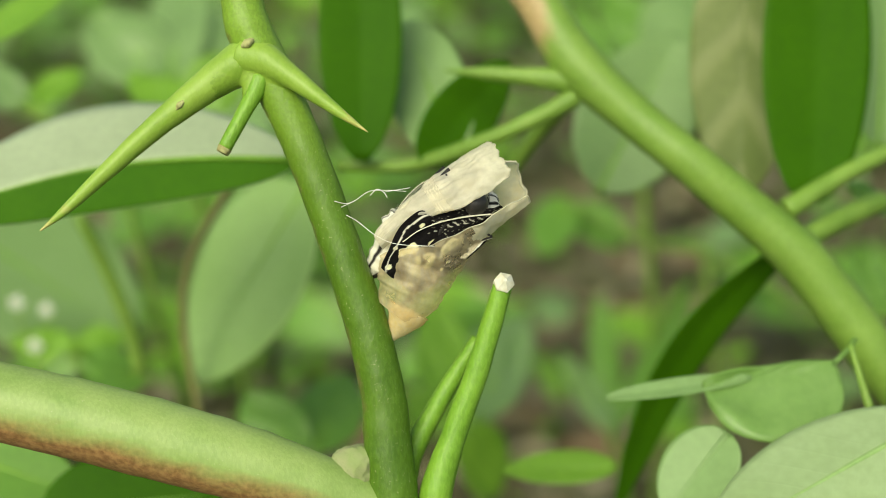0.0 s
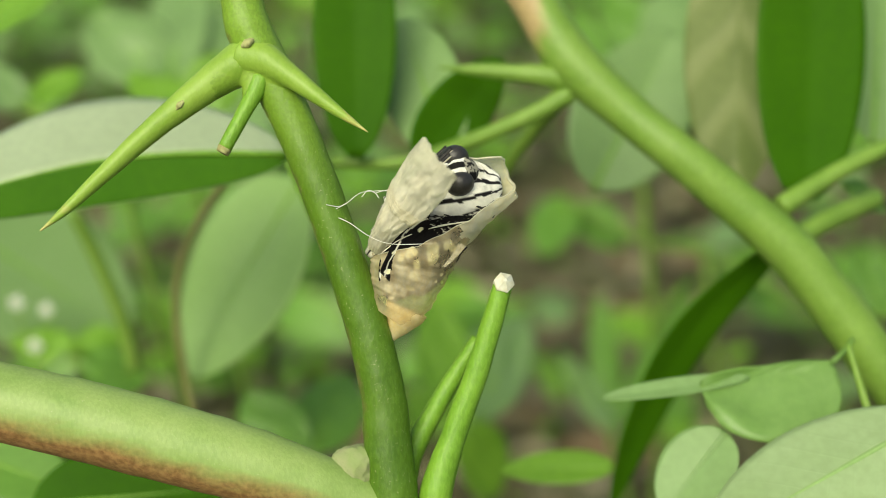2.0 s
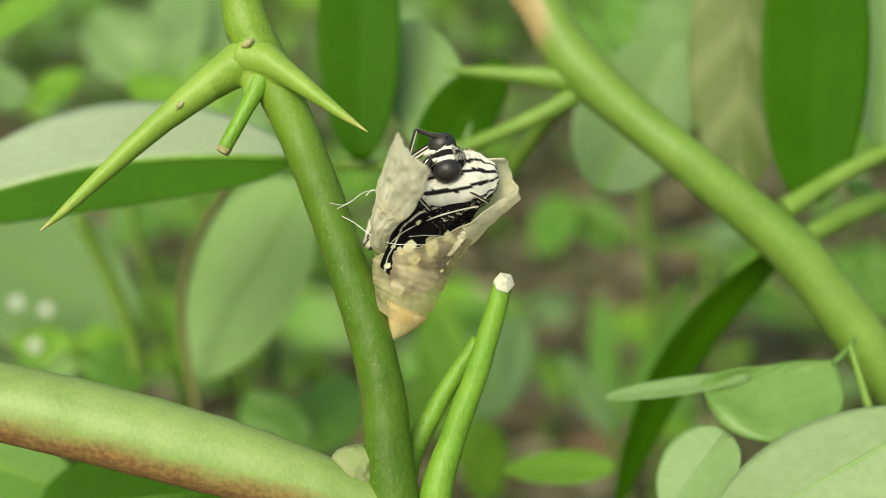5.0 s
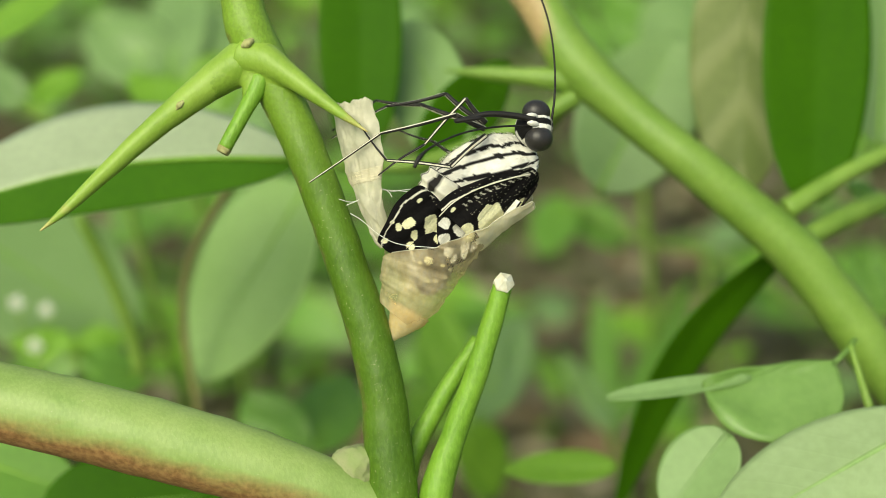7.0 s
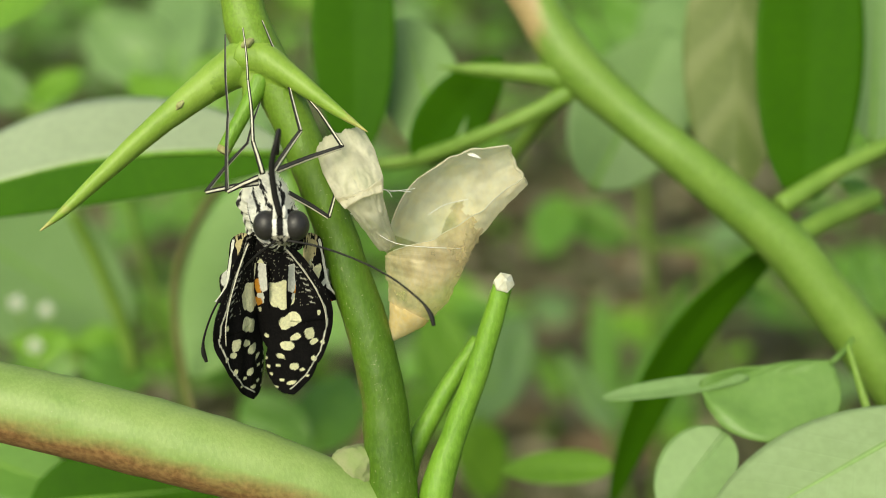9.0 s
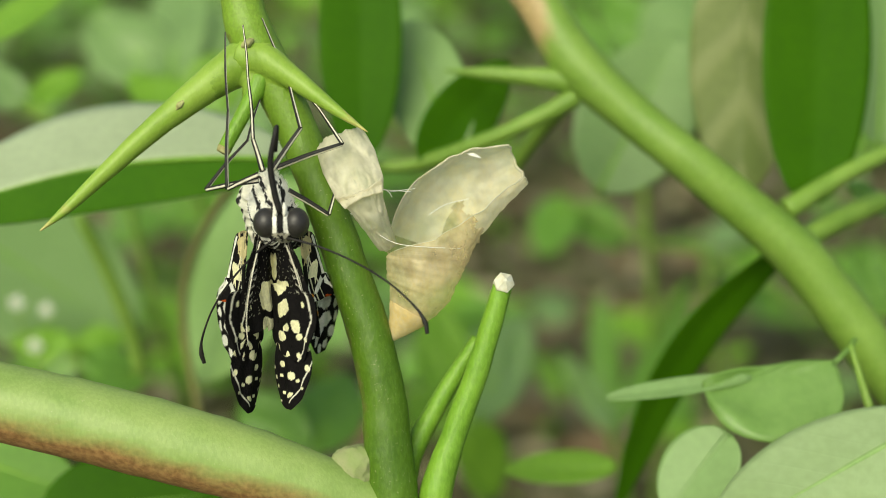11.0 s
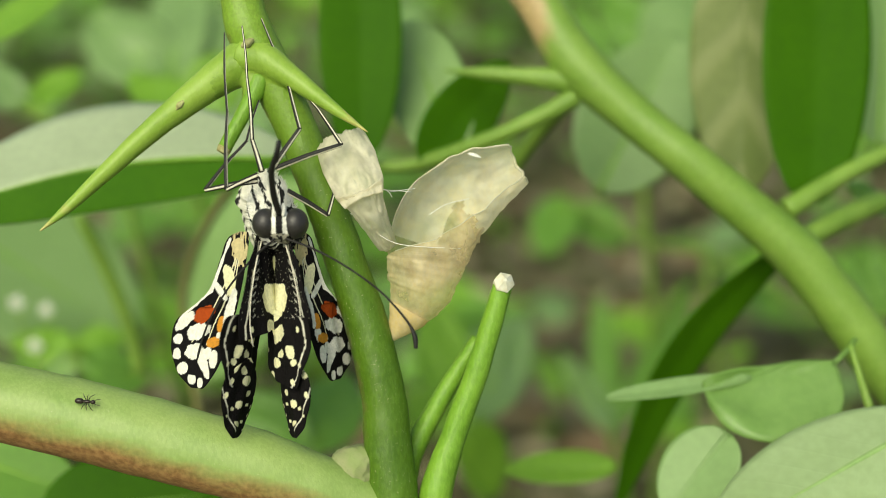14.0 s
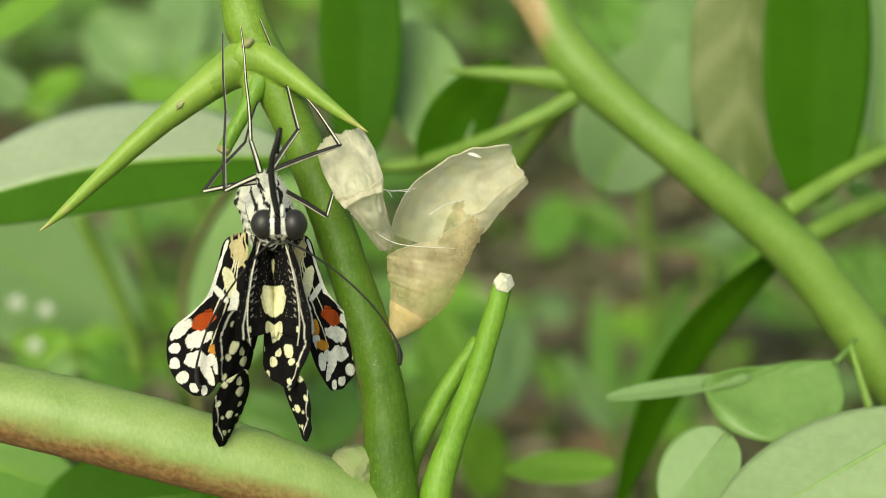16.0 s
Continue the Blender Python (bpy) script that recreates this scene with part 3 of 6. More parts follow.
def blossom(ob, place, size):
    """A small five-petalled flower on a weed, on its own stalk."""
    root = Vector(ob["base"])
    bm = bmesh.new()
    for k in range(5):
        a = 1.2566 * k
        c, s = math.cos(a), math.sin(a)
        pts = [bm.verts.new(Vector(q) * size) for q in ((0, 0, 0), (c * 0.7 - s * 0.4, -0.2, s * 0.7 + c * 0.4), (c * 1.2, -0.05, s * 1.2), (c * 0.7 + s * 0.4, -0.2, s * 0.7 - c * 0.4))]
        bm.faces.new(pts)
    f = part("flower", bm, PETAL, ob, "tiny white flower", shift=Vector(place) - root)
    part("stalk", tube([(0, 0, 0), (size, 1, -6 * size), (size * 2, 2, -14 * size)], (0.3, 0.4), n=8, seg=6), FAR_STEM, f)


weed("tall weed with pale bluish leaves", [((-70.23, 170, 43.68), (-93.13, 180, 61.34), 21.77, (-0.2, -0.75, 0.65)), ((-70.23, 170, 43.68), (-55.84, 190, 64.58), 20.32, (0.3, -0.75, 0.6)), ((-69.23, 165, 41.62), (-71.53, 200, 78.93), 17.41, UP)], LEAF_PALE)
weed("bright green young weed", [((-56.47, 120, 29.98), (-71.2, 130, 39.97), 11.19, UP), ((-56.47, 120, 29.98), (-44.76, 125, 43.12), 13.68, (0.3, -0.8, 0.5)), ((-101.79, 150, 34.34), (-115.47, 150, 45.29), 12.31, UP, LEAF_PALE), ((-99.05, 150, 34.34), (-90.78, 160, 45.25), 10.95, UP)], LEAF_YOUNG)
weed("soft green weed with broad leaves", [((57.66, 200, 52.15), (47.86, 210, 74.54), 17.33, UP), ((59.24, 200, 52.15), (72.11, 210, 76.16), 20.48, (0.3, -0.8, 0.5), LEAF_PALE), ((40.8, 190, 46.17), (37.18, 200, 66.33), 12.27, UP)], LEAF_MID)
weed("low leafy weed with rounded leaves", [((2.19, 150, -38.17), (-2.03, 170, -14.37), 15.05, UP), ((7.66, 150, -40.91), (21.49, 175, -17.51), 15.05, (0.4, -0.8, 0.5), LEAF_PALE), ((3.56, 150, -43.64), (-9.02, 160, -35.1), 12.31, UP, LEAF_YOUNG), ((6.1, 140, -41), (13.13, 150, -60.06), 14.59, UP)], LEAF_YOUNG)
flowering = weed("leafy flowering weed under the branch", [((-82.7, 125, -22.63), (-98.19, 130, -20.44), 9.95, UP), ((-82.7, 125, -22.63), (-72.49, 130, -19.15), 9.95, UP), ((-81.34, 120, -24.75), (-90.29, 125, -32.75), 9.95, UP, LEAF_PALE), ((-80.1, 120, -24.75), (-66.26, 125, -30.22), 12.44, UP, LEAF_MID)], LEAF_YOUNG)
weed("thin grassy weed on the soil", [((50.32, 230, -54.22), (49.2, 250, -14.08), 10.20, UP), ((52.01, 230, -54.22), (79.51, 250, -10.52), 9.35, (0.5, -0.8, 0.3)), ((49.92, 220, -54.56), (35.87, 240, -31.17), 8.50, UP, LEAF_PALE)], LEAF_MID)
weed("broad-leaved green weed on the soil", [((-27.86, 120, -44.65), (-23.08, 140, -29.05), 16.17, UP), ((-30.35, 120, -45.9), (-45.5, 130, -33.29), 14.93, (-0.3, -0.8, 0.5)), ((-26.93, 110, -45.57), (-36.55, 110, -55.19), 12.02, UP)], LEAF_MID)
weed("weed beside the slanting branch", [((106.17, 150, -16.28), (103.75, 160, 1.55), 9.58, UP), ((107.54, 150, -16.28), (120.66, 160, -1.27), 10.95, UP), ((39.4, 260, 16.6), (30.65, 240, -1.57), 15.67, UP, LEAF_MID), ((43.05, 260, 14.78), (56.33, 250, 0.18), 15.67, UP)], LEAF_MID)


def sway(ob, keys):
    """A gust: the plant shifts by a few millimetres and back."""
    base = ob.matrix_world.copy()
    walk(ob, [(0.0, base)] + [(t, STAGE @ Matrix.Translation(Vector(d) * MM) @ STAGE.inverted() @ base) for t, d in keys] + [(16.0, base)])

for place, size in (((-96.28, 128, -12.13), 1.7), ((-90.22, 130, -13.75), 1.6), ((-91, 124, -21.55), 1.7), ((-87.91, 130, -20.44), 1.2)):
    blossom(flowering, place, size)

# ---- the empty-going chrysalis ----
def shell_material(name, col, deep, clear):
    """Dry papery shell: thin, lets light through, half see-through in places."""
    m, n, l, b = material(name, 0.38, 0.5)
    f = noise_fac(n, l, 500, 0.35, 0.7)
    g = noise_fac(n, l, 2600, 0.4, 0.65, stretch=(1, 1, 0.5))
    c = mixrgb(n, l, f, col, deep)
    c = mixrgb(n, l, mul(n, l, g, 0.3), c, (0.85, 0.82, 0.7))
    l.new(c, b.inputs["Base Color"])
    bump(n, l, b, noise_fac(n, l, 700, 0.3, 0.7, detail=6), 0.0004, 0.32)
    t = n.new("ShaderNodeBsdfTranslucent")
    l.new(c, t.inputs[0])
    mx = n.new("ShaderNodeMixShader")
    mx.inputs[0].default_value = 0.4
    l.new(b.outputs[0], mx.inputs[1])
    l.new(t.outputs[0], mx.inputs[2])
    tr = n.new("ShaderNodeBsdfTransparent")
    tr.inputs[0].default_value = (1, 0.96, 0.86, 1)
    my = n.new("ShaderNodeMixShader")
    h = noise_fac(n, l, 300, 0.1, 0.6)
    l.new(mul(n, l, h, clear), my.inputs[0])
    l.new(mx.outputs[0], my.inputs[1])
    l.new(tr.outputs[0], my.inputs[2])
    l.new(my.outputs[0], n["Material Output"].inputs[0])
    return m


SHELL = shell_material("cream_papery_shell", (0.92, 0.80, 0.50), (0.92, 0.73, 0.40), 0.70)
SHELL_TAN = shell_material("tan_shell_end", (0.92, 0.75, 0.36), (0.94, 0.84, 0.52), 0.42)
SHELL_CLEAR = shell_material("pale_clear_shell", (0.96, 0.92, 0.70), (0.95, 0.86, 0.55), 0.28)
FLAP = shell_material("pale_shell_lid", (0.92, 0.89, 0.73), (0.82, 0.80, 0.64), 0.45)
SILK = plain("white_silk", (0.85, 0.85, 0.8), (0.75, 0.75, 0.68), 0.5, 2000, 0)

PUPA = (-6.79, 0, -11.87)
chrysalis = thing("chrysalis_shell", PUPA, "cream papery chrysalis shell splitting open, fixed to the green stem", "chrysalis")
PV = Vector(PUPA)


def horn(lo, hi, origin, fat=1.0):
    """A stretch of the horn-shaped case, with the mouth left open on its upper side."""
    axis = [Vector(q) for q in ((-6.86, 0, -11.94), (-5.82, 0, -10.37), (-4.48, 0, -8.28), (-3.13, 0, -5.59), (-2.39, 0, -2.61), (-1.79, 0, 0.37), (-0.07, 0, 4.18), (2.83, 0, 7.16), (6.12, 0, 9.32), (9.92, 0, 11.19))]
    rads = [0.22, 1.35, 2.75, 4.2, 4.75, 5.35, 5.6, 5.1, 4.1, 2.7]
    n, seg = 112, 56
    pts, rad = spline(axis, n), values(rads, n)
    bm = bmesh.new()
    rings = []
    for i, q in enumerate(pts):
        s = i / n
        if not lo <= s <= hi:
            continue
        t = (pts[min(i + 1, n)] - pts[max(i - 1, 0)]).normalized()
        up = Vector((0, 1, 0)).cross(t).normalized() * -1
        if up.z < 0:
            up = -up
        near = Vector((0, -1, 0))
        r = rad[i] * fat
        if s < 0.5:
            r *= 1 + (0.018 * math.sin(s * 75) + 0.012 * math.sin(s * 190)) * (1 if s > 0.06 else 0)
        ring = []
        for j in range(seg + 1):
            # 0: towards the open side, quarter: towards the near side
            u = j / seg
            gap = max(0.0, min(1.0, (s - 0.47) / 0.08))
            a0, a1 = radians(float(np.interp(s, (0.47, 0.52, 0.58, 0.68, 0.8, 1.0), (0, 54, 94, 116, 126, 130)))), radians(360 - 6 * gap)
            a = a0 + (a1 - a0) * u
            rr = r * (1 + 0.05 * noise.noise(Vector((s * 9, a * 1.5, 2))) + 0.035 * noise.noise(Vector((s * 30, a * 5, 5))))
            rr += (0.38 * abs(noise.noise(Vector((s * 14, a * 2.2, 11)))) + 0.16 * abs(noise.noise(Vector((s * 34, a * 5, 17))))) * min(1, max(0, (s - 0.36) / 0.1))
            rr += 0.25 * noise.noise(Vector((s * 40, a * 2, 5))) * gap * (1 if j in (0, seg) else 0)
            end = max(0, s - 0.9) * 10 * (0.9 * noise.noise(Vector((a * 2, 1, 8))) + 0.35 * noise.noise(Vector((a * 9, 4, 8))))
            ring.append(bm.verts.new(q - Vector(origin) + (up * math.cos(a) + near * math.sin(a) * 0.92) * rr + t * end))
        rings.append((s, ring))
    for (s, a), (_, b) in zip(rings, rings[1:]):
        for j in range(seg):
            f = bm.faces.new((a[j], b[j], b[j + 1], a[j + 1]))
            f.material_index = 1 if (s > 0.55 and j / seg > 0.62 + 0.05 * noise.noise(Vector((s * 20, 0, 0)))) or s > 0.74 + 0.04 * noise.noise(Vector((s * 9, j * 0.25, 3))) else 0
    bmesh.ops.recalc_face_normals(bm, faces=bm.faces)
    RIM[:] = [r[0].co.copy() for s, r in rings if s > 0.5][:-1] + [v.co.copy() for v in rings[-1][1]] + [r[-1].co.copy() for s, r in reversed(rings) if s > 0.5][1:]
    return bm


RIM = []
CUP = Vector((-2.09, 0, -1.87))
case = part("case", horn(0.0, 0.24, PV), [SHELL_TAN, SHELL_TAN], chrysalis, "tan ringed tail end of the case")
cup = part("cup", horn(0.215, 1.0, CUP, 1.03), [SHELL, SHELL_CLEAR], chrysalis, "open cream cup with a torn rim", shift=CUP - PV)
part("torn_rim", tube(RIM[::3], (0.05, 0.08, 0.12, 0.18, 0.12, 0.05), n=170, seg=6, rough=0.6), FLAP, cup, "white curled torn edge")
case.modifiers.new("thickness", "SOLIDIFY").thickness = 0.00016


FLAP_AT = Vector((9.9, 0, 0.9))


def shell_lid(name, lo, hi, origin, parent, label, shift):
    """A stretch of the lid that swings open: narrow neck at the hinge, blunt crooked end. x: along, z: outwards."""
    n, m = 34, 26
    bm = bmesh.new()
    rows = []
    for i in range(n + 1):
        s = lo + (hi - lo) * i / n
        x = 19.6 * s
        w = float(np.interp(s, (0, 0.2, 0.4, 0.55, 0.8, 1.0), (1.3, 1.7, 2.3, 3.3, 3.7, 3.4)))
        bow = radians(float(np.interp(s, (0, 0.32, 0.5, 1), (80, 68, 40, 36))))
        row = []
        for j in range(-m, m + 1):
            v = j / m
            a = v * bow
            q = Vector((s * 5, v * 2, 4))
            k = abs(noise.noise(q)) + 0.5 * abs(noise.noise(q * 2.7)) - 0.3
            y = w * math.sin(a) / math.sin(bow) + 0.5 * max(0, s - 0.6)
            z = w * 0.55 * (math.cos(a) - math.cos(bow)) / (1 - math.cos(bow)) * bow + 0.55 * k + 0.12 * noise.noise(Vector((s * 16, v * 7, 9))) + 0.9 * math.sin(math.pi * min(1, s / 0.62)) - 2.2 * max(0, s - 0.60)
            row.append(bm.verts.new(Vector((x + (-0.8 * v ** 4 + 0.5 * noise.noise(Vector((v * 3, 2, 6))) + 0.25 * noise.noise(Vector((v * 9, 5, 6)))) * s ** 6, y, z)) - Vector(origin)))
        rows.append(row)
    for i in range(n):
        for j in range(2 * m):
            bm.faces.new((rows[i][j], rows[i + 1][j], rows[i + 1][j + 1], rows[i][j + 1]))
    ob = part(name, bm, FLAP, parent, label, shift=shift)
    mod = ob.modifiers.new("thickness", "SOLIDIFY")
    mod.thickness = 0.00018
    return ob


lid = shell_lid("lid", 0.0, 0.54, (0, 0, 0), chrysalis, "pale crooked lid hinged on the case", Vector((-7.27, -1, 0.37)) - PV)
flap = shell_lid("flap", 0.45, 1.0, FLAP_AT, lid, "squarish papery end of the lid", FLAP_AT)


def thread(points, r, owner, name="silk_thread"):
    return part(name, tube([Vector(q) - PV for q in points], (r, r), n=24, seg=6), SILK, owner)


thread([(-12.66, -2.4, 5.67), (-10.92, -2, 6.42), (-9.03, -1.5, 7.62), (-6.95, -1.6, 7.69), (-4.13, -2, 7.45)], 0.05, chrysalis)
thread([(-12.06, -2.6, 4.63), (-10.54, -3.5, 3.73), (-8.29, -4.6, 1.89), (-5.73, -5.2, 0.65), (-1.74, -5.4, 0.22), (2.26, -4, 0.07)], 0.05, chrysalis)
thread([(-13.52, -2.8, 6.47), (-11.91, -2.6, 6.1), (-10.59, -2.6, 6.55)], 0.05, chrysalis)
thread([(-8.86, -2, 7.08), (-7.96, -2.2, 7.81), (-7.08, -2, 7.45), (-6.64, -2, 6.72)], 0.07, chrysalis)
thread([(-6.98, -1, 7.5), (-3.64, -1, 7.94)], 0.05, chrysalis)
flake = part("torn_flake", blade((0, 0, 0), (2.0, 0, -0.6), 0.5, (0, -1, 0.3), thick=0.06, n=8, m=3, bow=0.3)[0], SILK, cup, "curled white flake on the rim", shift=Vector((3.15, 1, 12.68)) - CUP)
part("silk_thread", tube([Vector(q) - CUP for q in ((-1.81, 2, 4.6), (0.45, 2.5, 5.98), (3.49, 3, 6.75))], (0.07, 0.05), n=16, seg=6), SILK, cup)

# ---- the butterfly ----
BLACK = (0.007, 0.0065, 0.007)
WHITE = (0.86, 0.85, 0.76)
CREAM = (0.86, 0.84, 0.54)
ORANGE = (0.42, 0.07, 0.012)
AMBER = (0.68, 0.30, 0.04)
TAN = (0.62, 0.53, 0.28)
BODY = painted("butterfly_hair", 0.75, 0.2)
WING = painted("butterfly_wing_scales", 0.8, 0.07, trans=0.08, fuzz=2500)
EYE_MAT = plain("compound_eye", (0.022, 0.02, 0.019), (0.034, 0.031, 0.029), 0.4, 3000, 0.00002, 0.5)
HORN = plain("black_antenna", (0.006, 0.0055, 0.005), (0.014, 0.012, 0.011), 0.6, 1500, 0)
LEG_DARK = plain("black_leg", (0.008, 0.0075, 0.007), (0.02, 0.018, 0.015), 0.6, 2500, 0)
LEG_PALE = plain("white_leg_stripe", (0.8, 0.78, 0.66), (0.66, 0.62, 0.48), 0.6, 2500, 0)


def basis(forward, right):
    """Columns: forward, right, dorsal."""
    f = Vector(forward).normalized()
    r = Vector(right)
    r = (r - f * r.dot(f)).normalized()
    return Matrix((f, r, r.cross(f))).transposed()


REST = basis((0.30, -0.80, -0.52), (1, 0.35, 0))
HREST = basis((0, -1, 0.05), (1, 0.08, 0))
AXIS_F, AXIS_R, AXIS_U = (REST.col[k].copy() for k in range(3))
butterfly = tagged(new("butterfly"), "black and cream swallowtail butterfly emerging and spreading its wings", "butterfly")
butterfly.empty_display_size = 0.004


def tint(bm, paint):
    lay = bm.verts.layers.float_color.new("tint")
    for v in bm.verts:
        v[lay] = (*paint(v.co), 1)


def ball(center, frame3, radii, n=40, m=26, lump=0.04, seed=0, egg=0.0):
    """An egg-shaped body round center; radii along the columns of frame3; first axis is the long one."""
    bm = bmesh.new()
    rows = []
    for i in range(m + 1):
        th = math.pi * i / m
        row = []
        for j in range(n):
            a = 2 * math.pi * j / n
            fat = 1 + egg * math.cos(th)
            d = Vector((math.cos(th), math.sin(th) * math.cos(a) * fat, math.sin(th) * math.sin(a) * fat))
            k = 1 + lump * noise.noise(d * 2.5 + Vector((seed, 0, 0))) + 0.5 * lump * noise.noise(d * 9 + Vector((0, seed, 0)))
            row.append(bm.verts.new(Vector(center) + frame3 @ Vector([d[q] * radii[q] * k for q in range(3)])))
        rows.append(row)
    for i in range(m):
        for j in range(n):
            bm.faces.new((rows[i][j], rows[i][(j + 1) % n], rows[i + 1][(j + 1) % n], rows[i + 1][j]))
    bmesh.ops.remove_doubles(bm, verts=bm.verts, dist=1e-4)
    bmesh.ops.recalc_face_normals(bm, faces=bm.faces)
    return bm


def thorax_paint(co):
    d = REST.transposed() @ (co - THORAX)
    th = math.degrees(math.atan2(abs(d.y), -d.z)) + 7 * noise.noise(co * 0.55) + 3 * noise.noise(co * 1.7)
    if th > 135:
        return WHITE if 141 < th < 149 or 160 < th < 166 else BLACK
    for lo, hi in ((0, 5), (21, 30), (50, 66), (94, 106)):
        if lo < th < hi:
            return BLACK
    return WHITE


THORAX = AXIS_F * -5.6 + AXIS_U * 0.9
bm = ball(THORAX, REST, (7.2, 3.0, 4.1), n=110, m=70, lump=0.05, egg=0.2)
for v in bm.verts:
    d = REST.transposed() @ (v.co - THORAX)
    keel = max(0.0, min(1.0, -d.z / 5.0))
    v.co = THORAX + REST @ Vector((d.x, d.y * (1 - 0.72 * keel ** 1.3), d.z * (1 + 0.12 * keel)))
tint(bm, thorax_paint)
thorax = part("thorax", bm, BODY, butterfly, "white furry thorax with black stripes")


def abdomen_paint(co):
    """x along; yellow-white with grey-black back and side dots."""
    th = math.degrees(math.atan2(abs(co.y), -co.z))
    if th > 120 + 12 * noise.noise(co):
        return (0.06, 0.055, 0.05)
    if 62 + 6 * noise.noise(co) < th < 80 or 22 < th < 30:
        return (0.02, 0.018, 0.017)
    return (0.84, 0.82, 0.68)


bm = bmesh.new()
tube([(0, 0, 0), (2.5, 0, 0.3), (6, 0, 0.3), (9.5, 0, 0)], (3.0, 3.4, 2.9, 2.0, 0.7), n=50, seg=48, bm=bm, rough=0.12)
for v in bm.verts:
    k = 1 + 0.05 * math.sin(v.co.x * 4.2)
    v.co.y *= k
    v.co.z *= k
tint(bm, abdomen_paint)
abdomen = part("abdomen", bm, BODY, butterfly, "cream abdomen with dark bands", shift=AXIS_F * -10.3 + AXIS_U * 0.8)


def head_paint(co):
    x = abs(co.x)
    ring = (Vector((x, co.y, co.z)) - Vector((1.88, -0.6, 0.1))).length
    if co.y > -0.2 and ring < 2.25 + 0.3 * noise.noise(co * 2) and abs(co.z) < 1.7:
        return WHITE
    if co.y < 0.9:
        if 0.42 < x < 1.0 and -1.2 < co.z < 1.5:
            return WHITE
        if co.z < -1.2 and x < 1.2 and noise.noise(co * 2) > -0.1:
            return (0.4, 0.38, 0.3)
    if 0.9 < co.y < 1.5 and x > 0.5:
        return WHITE
    return BLACK


bm = ball((0, 0.4, 0), HREST, (2.6, 2.45, 2.5), n=84, m=60, lump=0.05, seed=3)
tint(bm, head_paint)
head = part("head", bm, BODY, butterfly, "black head with white face stripes")
for sx in (-1, 1):
    part("eye", ball((1.88 * sx, -0.6, 0.1), Matrix.Identity(3), (1.66, 1.75, 1.9), lump=0.0), EYE_MAT, head, "large matt black eye")


def fuzz(name, count, spot, length, seed, mat, parent):
    """Tufts of fine hair on the body."""
    rng = random.Random(seed)
    bm = bmesh.new()
    for _ in range(count):
        p, d = spot(rng)
        ln = length * rng.uniform(0.5, 1.2)
        e = p + d * ln + Vector((rng.uniform(-1, 1), rng.uniform(-1, 1), rng.uniform(-1, 1))) * ln * 0.35
        s = d.orthogonal().normalized() * 0.05
        a, b, c = bm.verts.new(p - s), bm.verts.new(p + s), bm.verts.new(e)
        bm.faces.new((a, b, c))
    return part(name, bm, mat, parent, smooth=False)


def thorax_spot(rng):
    while True:
        d = Vector((rng.uniform(-1, 1), rng.uniform(-1, 1), rng.uniform(-1, 0.2))).normalized()
        q = Vector((d.x * 7.0, d.y * 3.0 * (1 + 0.2 * d.x), d.z * 4.1 * (1 + 0.2 * d.x)))
        keel = max(0.0, min(1.0, -q.z / 5.0))
        p = THORAX + REST @ Vector((q.x, q.y * (1 - 0.72 * keel ** 1.3), q.z * (1 + 0.12 * keel)))
        if thorax_paint(p) is WHITE:
            return p, ((REST @ Vector((d.x * 0.3, d.y, d.z))) - AXIS_F * 0.7).normalized()


fuzz("white_hair", 2200, thorax_spot, 0.65, 4, plain("white_body_hair", (0.9, 0.89, 0.82), (0.82, 0.8, 0.7), 0.8, 2000, 0), thorax)


def feeler(points, r, name, label):
    return part(name, tube(points, (r, r * 0.9, r * 0.8, r * 0.8, r * 0.8, r, r * 2.1, r * 1.5), n=46, seg=8), HORN, head, label)


def collar_paint(co):
    return (0.30, 0.29, 0.23) if noise.noise(co * 2.2) > 0.22 else BLACK


bm = ball((-0.2, 2.6, -1.3), REST, (2.0, 3.0, 2.1), n=60, m=40, lump=0.12, seed=8)
tint(bm, collar_paint)
part("neck_collar", bm, BODY, butterfly, "black furry collar behind the head")

# antennae: x along from the head, bending towards z
FEELER = [(0, 0, 0), (4, 0, 0.9), (9, 0, 1.3), (14, 0, 1.0), (18.3, 0, -0.1), (20.3, 0, -1.2), (21.3, 0, -2.4)]
antennae = []
for sx in (-1, 1):
    ob = feeler(FEELER, 0.16, "antenna", "thin black clubbed antenna")
    ob.location = Vector((0.55 * sx, -0.9, -1.75)) * MM
    antennae.append(ob)
# proboscis: x along, coiling at its end
prob = part("proboscis", tube([(0, 0, 0), (3, 0, 0.5), (6.5, 0, 0.6), (9.6, 0, -0.2), (10.6, 0.5, -0.4), (10.2, 1.0, -0.4), (7.5, 1.0, 0)], (0.42, 0.42, 0.36, 0.3, 0.3, 0.25), n=40, seg=10), HORN, head, "dark tubular proboscis")
prob.location = Vector((0, -2.0, 1.35)) * MM
for sx in (-1, 1):
    bm = ball((0.55 * sx, -1.9, 1.7), Matrix.Identity(3), (0.35, 0.45, 0.9), n=16, m=10, lump=0.2)
    tint(bm, lambda co: WHITE)
    part("palp", bm, BODY, head, "small white furry palp")

# ---- wings: laid out in mm from the hinge; x outwards, z up along the wing ----
def inside_row(outline, z):
    """Where the closed outline is crossed at height z."""
    xs = []
    for (x0, z0), (x1, z1) in zip(outline, outline[1:] + outline[:1]):
        if (z0 - z) * (z1 - z) < 0:
            xs.append(x0 + (x1 - x0) * (z - z0) / (z1 - z0))
    return (min(xs), max(xs)) if len(xs) > 1 else None


